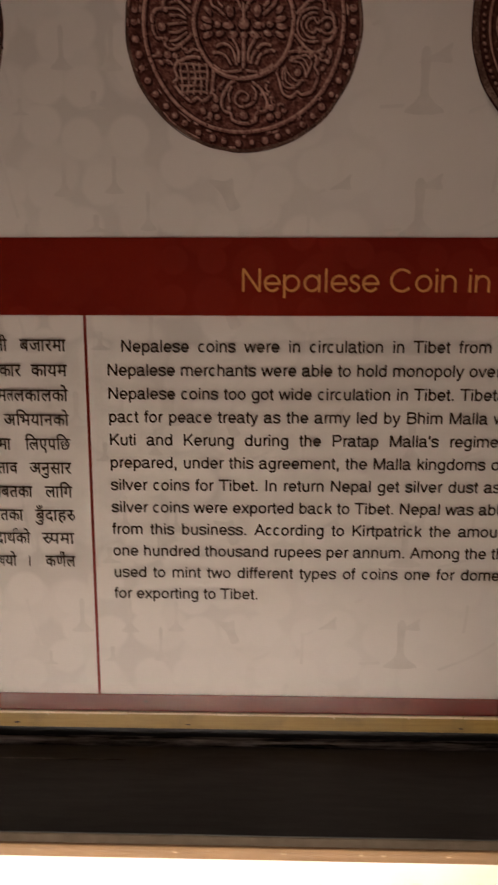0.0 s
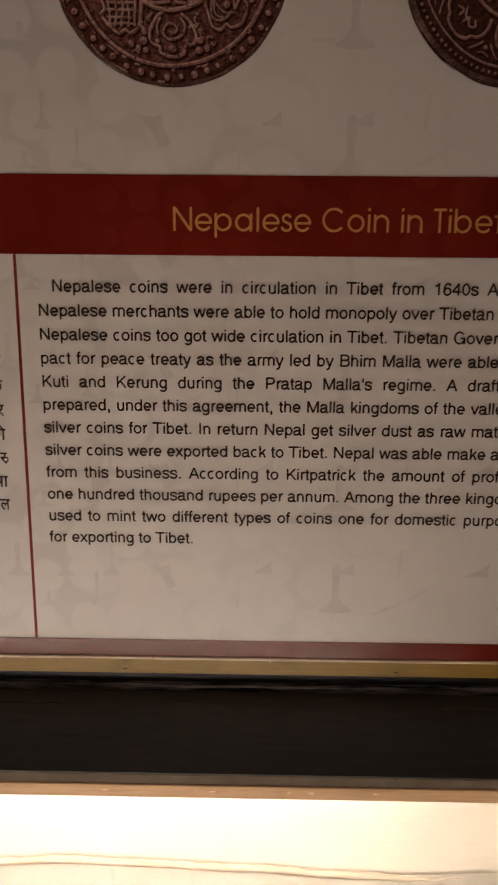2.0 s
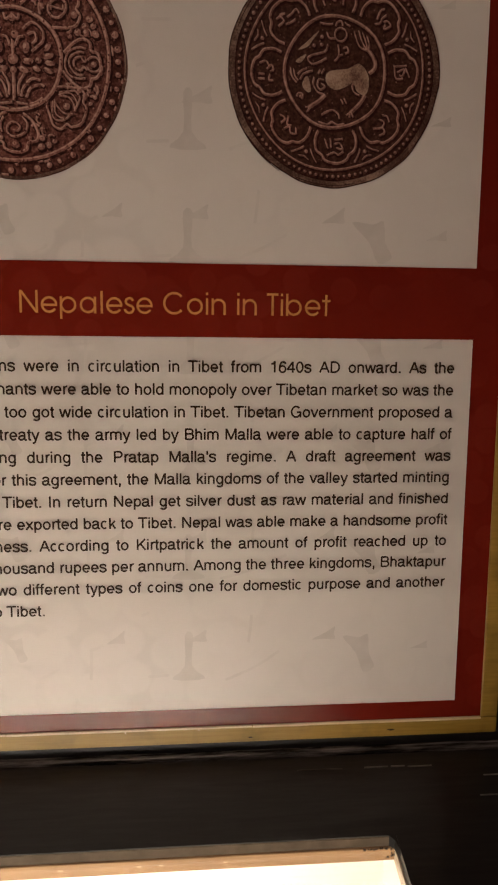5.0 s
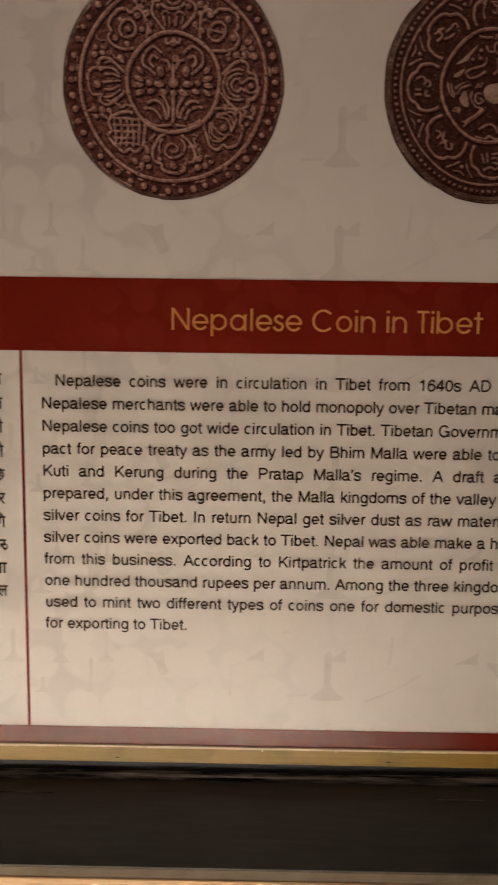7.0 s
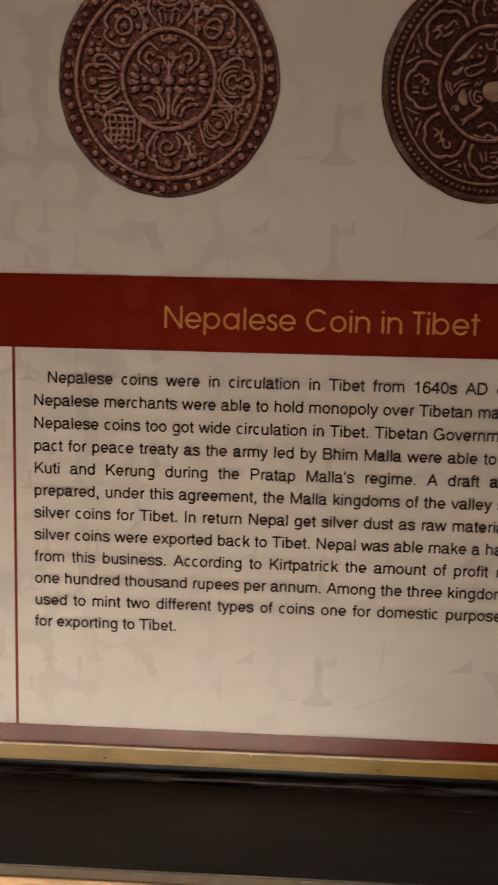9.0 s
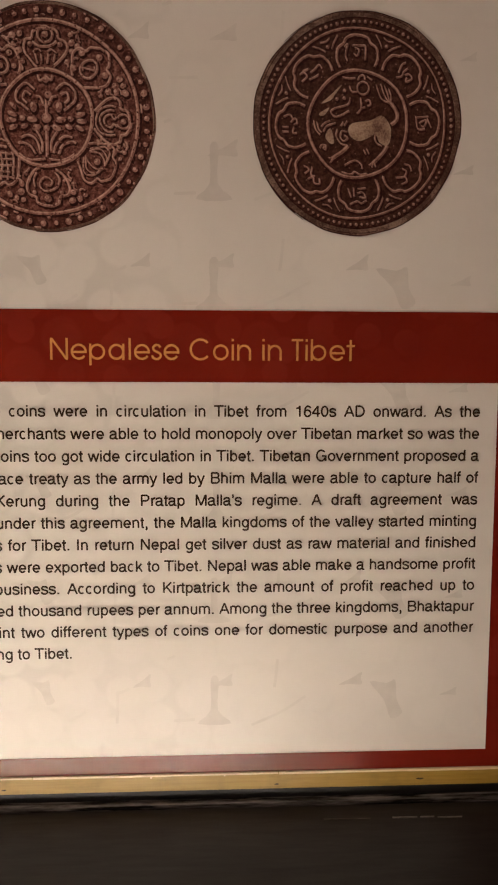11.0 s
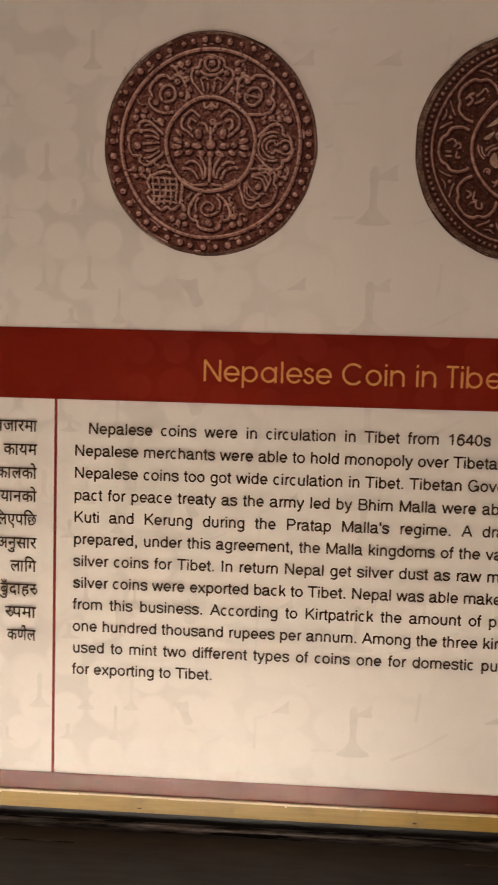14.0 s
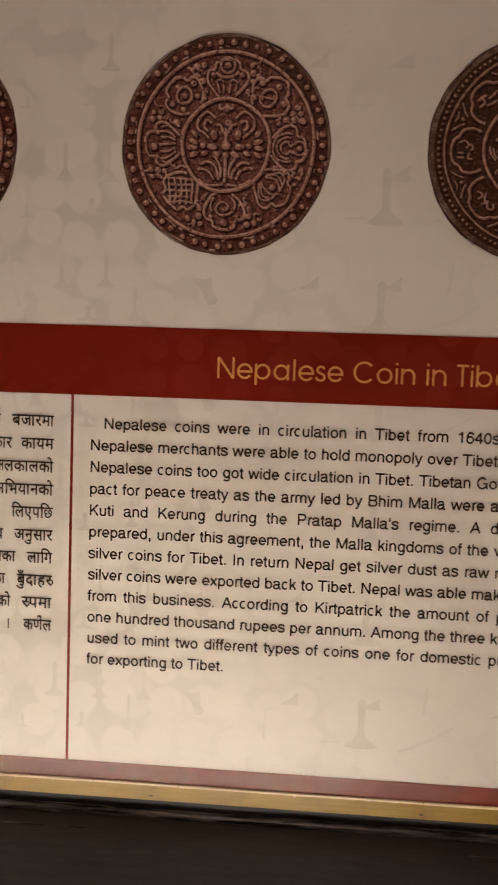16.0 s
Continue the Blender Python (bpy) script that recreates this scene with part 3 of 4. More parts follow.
def glyph(ch):
    """Vertices (x, y) and faces of one character of the built-in font, at size 1."""
    if ch not in GLYPHS:
        cu = bpy.data.curves.new("glyph", "FONT")
        cu.body, cu.resolution_u, cu.offset = ch, 3, (0.006 if ch in "छँ" else 0.015)
        ob = new("glyph", cu)
        me = bpy.data.meshes.new_from_object(ob.evaluated_get(bpy.context.evaluated_depsgraph_get()))
        GLYPHS[ch] = ([(v.co.x, v.co.y) for v in me.vertices], [tuple(p.vertices) for p in me.polygons])
        bpy.data.objects.remove(ob)
        bpy.data.curves.remove(cu)
        bpy.data.meshes.remove(me)
    return GLYPHS[ch]


SW = 0.115


def sans_strokes(ch, a, b, lo, hi):
    """Strokes of a plain grotesque letter in a box a..b, lo..hi (sizes)."""
    L, Q = a + SW / 2, b - SW / 2
    m, rx = (L + Q) / 2, (Q - L) / 2
    xc, xr = 0.2615, 0.2765 - SW * 0.43
    bowl = arc(m, xc, rx, 0, 360, 24, xr / rx)
    if ch in "oO0":
        zc, zr = (lo + hi) / 2, (hi - lo) / 2 - SW * 0.45
        return [arc(m, zc, rx, 0, 360, 26, zr / rx)]
    if ch == "c":
        return [arc(m, xc, rx, 48, 312, 20, xr / rx)]
    if ch == "e":
        return [arc(m, xc, rx, 0, 322, 22, xr / rx), [(L, xc - 0.008), (Q + SW / 2 - 0.004, xc - 0.008)]]
    if ch == "b":
        return [bowl, [(L, 0), (L, 0.718)]]
    if ch == "d":
        return [bowl, [(Q, 0), (Q, 0.718)]]
    if ch == "p":
        return [bowl, [(L, -0.207), (L, 0.523)]]
    if ch == "g":
        return [bowl, [(Q, 0.523), (Q, -0.06)] + arc(m, -0.06, rx, 0, -155, 12, 0.122 / rx)[1:]]
    if ch in "hn":
        return [[(L, 0), (L, 0.718 if ch == "h" else 0.523)], [(L, 0.33)] + arc(m, 0.33, rx, 165, 0, 12, 0.17 / rx) + [(Q, 0)]]
    if ch == "m":
        q = rx / 2
        return [[(L, 0), (L, 0.523)]] + [[(c - q, 0.36)] + arc(c, 0.36, q, 165, 0, 10, 0.14 / q) + [(c + q, 0)] for c in (L + q, m + q)]
    if ch == "u":
        return [[(Q, 0), (Q, 0.523)], [(L, 0.523), (L, 0.19)] + arc(m, 0.19, rx, 180, 345, 12, 0.167 / rx)]
    if ch == "r":
        return [[(L, 0), (L, 0.523)], curve([(L, 0.31), (L + 0.05, 0.44), (b - 0.06, 0.497), (b, 0.492)], 4)]
    if ch == "a":
        return [curve([(0.085, 0.372), (0.115, 0.455), (0.20, 0.498), (0.30, 0.498), (0.385, 0.455), (0.405, 0.38)], 4), [(0.405, 0.39), (0.405, 0.12)], curve([(0.405, 0.13), (0.42, 0.055), (0.465, 0.028), (0.53, 0.035)], 3),
                curve([(0.405, 0.315), (0.33, 0.292), (0.20, 0.275), (0.105, 0.225), (0.080, 0.14), (0.115, 0.06), (0.20, 0.027), (0.30, 0.05), (0.385, 0.125), (0.405, 0.20)], 4)]
    if ch == "s":
        return [curve([(0.425, 0.375), (0.385, 0.465), (0.26, 0.502), (0.13, 0.475), (0.085, 0.40), (0.12, 0.325), (0.25, 0.28), (0.38, 0.235), (0.42, 0.15), (0.375, 0.06), (0.25, 0.024), (0.125, 0.055), (0.070, 0.155)], 4)]
    if ch == "t":
        return [[(0.132, 0.669), (0.132, 0.12)], curve([(0.132, 0.13), (0.145, 0.055), (0.19, 0.030), (0.257, 0.036)], 3), [(0.014, 0.488), (0.257, 0.488)]]
    if ch == "f":
        return [[(0.128, 0), (0.128, 0.58)], curve([(0.128, 0.57), (0.140, 0.65), (0.185, 0.688), (0.262, 0.686)], 3), [(0.014, 0.488), (0.262, 0.488)]]
    if ch == "i":
        return [[(m, 0), (m, 0.523)], [(m, 0.618), (m, 0.718)]]
    if ch in "lI":
        return [[(m, 0), (m, 0.718)]]
    if ch == "k":
        return [[(L, 0), (L, 0.718)], [(L + 0.01, 0.175), (Q - 0.02, 0.523)], [(L + 0.14, 0.31), (Q, 0.0)]]
    if ch in "vy":
        out = [[(a + 0.045, 0.523), (m, 0.02)], [(b - 0.045, 0.523), (m, 0.0)]]
        if ch == "y":
            out[1] = [(b - 0.045, 0.523), (m + 0.005, 0.0)] + curve([(m + 0.005, 0.0), (m - 0.035, -0.12), (m - 0.09, -0.172), (m - 0.17, -0.172)], 3)[1:]
        return out
    if ch == "w":
        q = (b - a - 0.09) / 4
        x = a + 0.045
        return [[(x, 0.523), (x + q, 0)], [(x + q, 0.0), (x + 2 * q, 0.51)], [(x + 2 * q, 0.51), (x + 3 * q, 0)], [(x + 3 * q, 0), (x + 4 * q, 0.523)]]
    if ch == "x":
        return [[(a + 0.05, 0.523), (b - 0.05, 0)], [(b - 0.05, 0.523), (a + 0.05, 0)]]
    if ch == "A":
        return [[(a + 0.045, 0), (m, 0.705)], [(b - 0.045, 0), (m, 0.705)], [(a + 0.14, 0.245), (b - 0.14, 0.245)]]
    if ch == "B":
        return [[(L, 0), (L, 0.718)], [(L, 0.680), (0.40, 0.680)] + arc(0.40, 0.532, 0.148, 80, -80, 10) + [(0.40, 0.384), (L, 0.384)], [(0.40, 0.384)] + arc(0.41, 0.211, 0.173, 85, -85, 10) + [(0.40, 0.038), (L, 0.038)]]
    if ch == "D":
        return [[(L, 0), (L, 0.718)], [(L, 0.680), (0.33, 0.680)] + arc(0.33, 0.359, Q - 0.33, 85, -85, 16, 0.321 / (Q - 0.33)) + [(0.33, 0.038), (L, 0.038)]]
    if ch == "G":
        return [arc(m, 0.359, rx, 40, 335, 26, 0.34 / rx), [(m + 0.05, 0.335), (Q + 0.01, 0.335)], [(Q + 0.005, 0.37), (Q + 0.005, 0.0)]]
    if ch == "K":
        return [[(L, 0), (L, 0.718)], [(L + 0.01, 0.245), (Q - 0.02, 0.718)], [(L + 0.17, 0.40), (Q, 0)]]
    if ch == "M":
        return [[(L, 0), (L, 0.718)], [(Q, 0), (Q, 0.718)], [(L + 0.02, 0.70), (m, 0.02)], [(Q - 0.02, 0.70), (m, 0.02)]]
    if ch == "N":
        return [[(L, 0), (L, 0.718)], [(Q, 0), (Q, 0.718)], [(L + 0.01, 0.70), (Q - 0.01, 0.02)]]
    if ch == "P":
        return [[(L, 0), (L, 0.718)], [(L, 0.680), (0.40, 0.680)] + arc(0.40, 0.505, Q - 0.40, 85, -85, 12, 0.175 / (Q - 0.40)) + [(0.40, 0.330), (L, 0.330)]]
    if ch == "T":
        return [[(a, 0.676), (b, 0.676)], [(m, 0), (m, 0.70)]]
    if ch == "1":
        return [[(0.318, 0), (0.318, 0.703)], curve([(0.105, 0.53), (0.22, 0.55), (0.29, 0.62), (0.305, 0.70)], 3)]
    if ch == "4":
        return [[(0.375, 0), (0.375, 0.69)], [(0.375, 0.67), (0.055, 0.215)], [(0.03, 0.205), (0.523, 0.205)]]
    if ch == "6":
        return [arc(m, 0.215, rx, 0, 360, 22, 0.20 / rx), curve([(L, 0.22), (L + 0.02, 0.45), (L + 0.10, 0.62), (m + 0.02, 0.668), (Q - 0.04, 0.62), (Q - 0.01, 0.54)], 4)]
    if ch == ".":
        return [[(m, 0), (m, 0.106)]]
    if ch == ",":
        return [[(m, 0.106), (m, 0.0)], curve([(m + 0.01, 0.02), (m + 0.005, -0.08), (m - 0.04, -0.135)], 3)]
    return [[(m, 0.718), (m, 0.60)], curve([(m + 0.005, 0.62), (m, 0.53), (m - 0.035, 0.48)], 3)]


# advance, left, right, foot and top of each character in thousandths of the size
SANS = {}
for row in ("a 556 36 530 -15 538|b 556 58 517 -15 718|c 500 30 477 -15 538|d 556 35 499 -15 718|e 556 40 516 -15 538|f 278 14 262 0 728|g 556 40 499 -220 538"
            "|h 556 65 491 0 718|i 222 67 155 0 718|k 500 67 501 0 718|l 222 67 155 0 718|m 833 65 769 0 538|n 556 65 491 0 538|o 556 35 521 -14 538"
            "|p 556 58 517 -207 538|r 333 77 332 0 538|s 500 32 464 -15 538|t 278 14 257 -7 669|u 556 68 489 -15 523|v 500 8 492 0 523|w 722 14 709 0 523"
            "|x 500 11 490 0 523|y 500 11 489 -214 523|A 667 14 654 0 718|B 667 74 627 0 718|D 722 81 674 0 718|G 778 48 704 -19 737|I 278 91 188 0 718"
            "|K 667 76 663 0 718|M 833 73 761 0 718|N 722 76 646 0 718|P 667 86 622 0 718|T 611 14 597 0 718|0 556 37 519 -19 703|1 556 101 359 0 703"
            "|4 556 25 523 0 703|6 556 38 518 -19 703|. 278 87 191 0 106|, 278 87 191 -147 106|' 191 59 132 463 718").split("|"):
    ch, *nums = row.split()
    SANS[ch] = [int(k) / 1000 for k in nums]

SIZE, FIRST, STEP = 0.01455, 1.5320, 0.02112
TEXT = ["Nepalese coins were in circulation in Tibet from 1640s AD onward. As the",
        "Nepalese merchants were able to hold monopoly over Tibetan market so was the",
        "Nepalese coins too got wide circulation in Tibet. Tibetan Government proposed a",
        "pact for peace treaty as the army led by Bhim Malla were able to capture half of",
        "Kuti and Kerung during the Pratap Malla's regime. A draft agreement was",
        "prepared, under this agreement, the Malla kingdoms of the valley started minting",
        "silver coins for Tibet. In return Nepal get silver dust as raw material and finished",
        "silver coins were exported back to Tibet. Nepal was able make a handsome profit",
        "from this business. According to Kirtpatrick the amount of profit reached up to",
        "one hundred thousand rupees per annum. Among the three kingdoms, Bhaktapur",
        "used to mint two different types of coins one for domestic purpose and another",
        "for exporting to Tibet."]


def text_width(word, size):
    return sum(SANS[c][0] for c in word) * size


for i, words in enumerate(TEXT):
    words = words.split()
    left, right, base = (0.0315 if i == 0 else 0.0186), 0.5440, FIRST - STEP * i
    size, gap = SIZE, 0.278 * SIZE
    total = sum(text_width(w, size) for w in words)
    if i < 11:
        gap = (right - left - total) / (len(words) - 1)
        if gap < 0.2 * SIZE:
            size *= (right - left - 0.2 * SIZE * (len(words) - 1)) / total
            gap = 0.2 * SIZE
    else:
        size *= (0.1365 - 3 * gap) / total
    bm, x = bmesh.new(), left - 0.0006
    for w in words:
        for ch in w:
            adv, a, b, lo, hi = SANS[ch]
            for n, st in enumerate(sans_strokes(ch, a, b, lo, hi)):
                wide = SW * SIZE * (1.12 if ch == "." else 1.0)
                ribbon(bm, [(x + (u + (u - (a + b) / 2) * 0.07) * size, base + v * 1.02 * SIZE) for u, v in st], wide, Y2 - 0.00003 * n)
            x += adv * size
        x += gap
    ppart("text_line", bm, INK, "line of black printed English text")

# title in thin round letters, drawn with strokes
TW = 0.078


def title_letter(ch):
    """Strokes and advance of a letter, in sizes."""
    r = 0.2735 - TW / 2
    cx = 0.05 + TW / 2 + r
    cz = 0.2735
    ring = arc(cx, cz, r, 0, 360, 32)
    if ch == "N":
        return [[(0.085, 0), (0.085, 0.74)], [(0.10, 0.715), (0.600, 0.025)], [(0.615, 0), (0.615, 0.74)]], 0.70
    if ch == "e":
        return [arc(cx, cz, r, 0, 325, 30), [(cx - r, cz - 0.01), (cx + r + TW / 2 - 0.004, cz - 0.01)]], 0.632
    if ch == "o":
        return [ring], 0.640
    if ch == "p":
        return [ring, [(cx - r - 0.002, -0.19), (cx - r - 0.002, 0.547)]], 0.660
    if ch == "b":
        return [ring, [(cx - r - 0.002, 0), (cx - r - 0.002, 0.74)]], 0.660
    if ch == "a":
        return [ring, [(cx + r + 0.002, 0), (cx + r + 0.002, 0.547)]], 0.682
    if ch == "l":
        return [[(0.10, 0), (0.10, 0.74)]], 0.198
    if ch == "i":
        return [[(0.10, 0), (0.10, 0.547)], [(0.10, 0.655), (0.10, 0.74)]], 0.198
    if ch == "n":
        return [[(0.095, 0), (0.095, 0.547)], [(0.095, 0.30)] + arc(0.30, 0.30, 0.205, 170, 10, 14) + [(0.505, 0.30), (0.505, 0)]], 0.600
    if ch == "s":
        return [curve([(0.325, 0.43), (0.27, 0.50), (0.17, 0.51), (0.085, 0.44), (0.10, 0.345), (0.19, 0.285), (0.30, 0.235), (0.335, 0.14), (0.27, 0.05), (0.16, 0.038), (0.07, 0.09), (0.045, 0.155)], 4)], 0.388
    if ch == "C":
        return [arc(0.05 + 0.37, 0.37, 0.337, 42, 318, 34)], 0.805
    if ch == "T":
        return [[(0.015, 0.707), (0.415, 0.707)], [(0.215, 0), (0.215, 0.70)]], 0.440
    return [[(0.165, 0), (0.165, 0.72)], [(0.02, 0.512), (0.315, 0.512)]], 0.330


bm, cursor, strokes = bmesh.new(), 0.0, []
for ch in "Nepalese Coin in Tibet":
    if ch == " ":
        cursor += 0.277
        continue
    lines, adv = title_letter(ch)
    strokes += [[(x + cursor, z) for x, z in ln_] for ln_ in lines]
    cursor += adv
lo = min(x for s in strokes for x, z in s)
hi = max(x for s in strokes for x, z in s)
T_L, T_R, T_BASE, T_CAP = 0.1400, 0.4215, 1.5845, 0.0200
k = (T_R - T_L) / (hi - lo)
for n, s in enumerate(strokes):
    ribbon(bm, [(T_L + (x - lo) * k, T_BASE + z * T_CAP / 0.74) for x, z in s], TW * k, Y2 - 0.00003 * (n % 3))
ppart("title_lettering", bm, GOLD_INK, "thin round gold title letters", band)

# the visible ends of the Nepali column, letters in the order in which they are printed
NEPALI = [(("hब", "ब", "त", "ी"), -0.0700, ("ब", "ज", "ा", "र", "म", "ा"), -0.0590),
          (("ि", "ध", "क", "ा", "र"), -0.0590, ("क", "ा", "य", "म"), -0.0500),
          (("व",), -0.0905, ("म", "hल", "ल", "क", "ा", "ल", "क", "ो"), -0.0820),
          (("क",), -0.0850, ("अ", "ि", "भ", "य", "ा", "न", "क", "ो"), -0.0770),
          (("ज", "ा", "म", "ा"), -0.0720, ("ि", "ल", "ए", "प", "ि", "छ"), -0.0590),
          (("hस", "त", "ा", "व"), -0.0670, ("अ", "न", "ु", "स", "ा", "र"), -0.0560),
          (("hब", "ब", "त", "क", "ा"), -0.0545, ("ल", "ा", "ि", "ग"), -0.0430),
          (("य", "त", "क", "ा"), -0.0645, ("ब", "ु", "ँ", "द", "ा", "ह", "र", "ु"), -0.0530),
          (("द", "ा", "थ", "क", "ो"), -0.0590, ("र", "ु", "प", "म", "ा"), -0.0480),
          (("hथ", "य", "ो"), -0.0730, ("क", "ण", "े", "ल"), -0.0460)]
N_TOP, N_STEP, N_H = 1.5427, 0.02243, 0.0101


def nepali_word(bm, word, x0, x1, top):
    """Printed letters side by side under their common head line; x0 None: natural width, ending at x1."""
    em = N_H / 0.622
    spans, at = [], 0.0
    for ch in word:
        half, ch = len(ch) > 1, ch[-1]
        vs, fs = glyph(ch)
        a, b = min(v[0] for v in vs), max(v[0] for v in vs)
        if ch in "ुँे":
            under_r = ch == "ु" and spans[-1][0] == "र"
            spans.append((ch, at - b + (0.0 if under_r else -0.06 if ch == "े" else -0.12), 1.0, 0.10 if under_r else 0.0))
        elif ch in "ाीो":
            spans.append((ch, at + 0.26 - b, 1.0))
            at += 0.26
        elif ch == "ि":
            spans.append((ch, at - a, 1.0))
            at += 0.26
        else:
            sq = 0.62 if half else 1.0
            spans.append((ch, at - a * sq, sq))
            at += (b - a) * sq * 0.985
    kx = em * 0.8 if x0 is None else (x1 - x0) / at
    x0 = x1 - at * kx if x0 is None else x0
    for n, (ch, off, sq, *lift) in enumerate(spans):
        up = lift[0] if lift else 0.0
        if up:
            # the long vowel sign curls out of the side of its letter
            v = top - N_H
            edge_x = x0 + (off + max(q[0] for q in glyph(ch)[0])) * kx
            ribbon(bm, [(edge_x + a * kx, v + b * em) for a, b in curve([(-0.20, 0.30), (-0.06, 0.36), (0.05, 0.28), (0.03, 0.14), (-0.06, 0.08)], 5)], 0.0012, Y2 - 0.0002)
            continue
        vs, fs = glyph(ch)
        made = [bm.verts.new((x0 + (x * sq + off) * kx, Y2 - 0.00004 * (n % 4), top - N_H + (z + up) * em)) for x, z in vs]
        for f in fs:
            try:
                bm.faces.new([made[i] for i in f])
            except ValueError:
                pass
    if "ण" in word or "थ" in word:
        u = x0 + at * kx * 0.58
        ribbon(bm, arc(u, top + 0.0022, 0.0020, 200, 20, 8), 0.0009, Y2)
    ribbon(bm, [(x0, top - 0.0005), (x0 + at * kx, top - 0.0005)], 0.0010, Y2 - 0.0002)


for i, (first, end, last, start) in enumerate(NEPALI):
    top = N_TOP - N_STEP * i
    bm = bmesh.new()
    nepali_word(bm, first, None, end, top)
    nepali_word(bm, last, start, -0.0176, top)
    if i == 9:
        ribbon(bm, [(-0.0610, top), (-0.0610, top - N_H)], 0.0012, Y2)
    ppart("text_line", bm, INK, "line of black printed Nepali text")

# ---- printed coin pictures ----
CR = 0.0990


# engraved marks in the eight petals of the animal coin, from the east one round to the north and on
SIGNS = [[[(-7, 6), (-5, -5), (2, -5)], [(-6, 5), (5, 6)], [(-4, 0), (3, 3), (1, -3), (-2, -2)], [(4, 4), (8, -4)]]]
SIGNS.append([[(-5, 0), (-2, 7), (2, 9)], [(-7, -4), (-2, -3), (0, 1), (4, 4)], [(1, -2), (5, -1), (8, -5), (2, -8), (3, -4)]])
SIGNS.append([[(-12, 4), (-9, 7), (-11, -2), (-9, -8)], [(-4, 6), (8, 6)], [(-2, 4), (2, 2), (0, -3), (-3, -1)], [(8, 6), (8, -7)]])
SIGNS.append([[(-8, -7), (-3, -2), (-7, 2), (-2, 4)], [(0, 1), (4, 4), (8, 8), (11, 5)], [(-1, -5), (4, -3), (8, 0)], [(-10, -1), (-4, 3)]])
SIGNS.append([[(-8, 7), (-2, 9), (1, 5)], [(-1, 2), (3, 6), (5, 2), (2, 0)], [(-9, -2), (-3, -2)], [(-9, -6), (-3, -6)], [(2, -2), (1, -7), (5, -7)]])
SIGNS.append([[(-8, 8), (-3, 5), (-7, 1)], [(0, 7), (-1, 0), (3, -1)], [(-4, -4), (1, -2), (2, -7), (7, -8), (7, -3)]])
SIGNS.append([[(-10, 5), (-7, -3)], [(-5, 6), (-4, -2)], [(-1, 5), (7, 6)], [(-1, 1), (4, 2), (7, -3), (1, -2)], [(-8, -9), (-1, -6), (3, -8), (8, -5)]])
SIGNS.append([[(-8, -4), (0, -3), (2, 2), (-2, 4)], [(0, 8), (5, 7), (7, 2)], [(-2, -10), (3, -7), (1, -3)]])


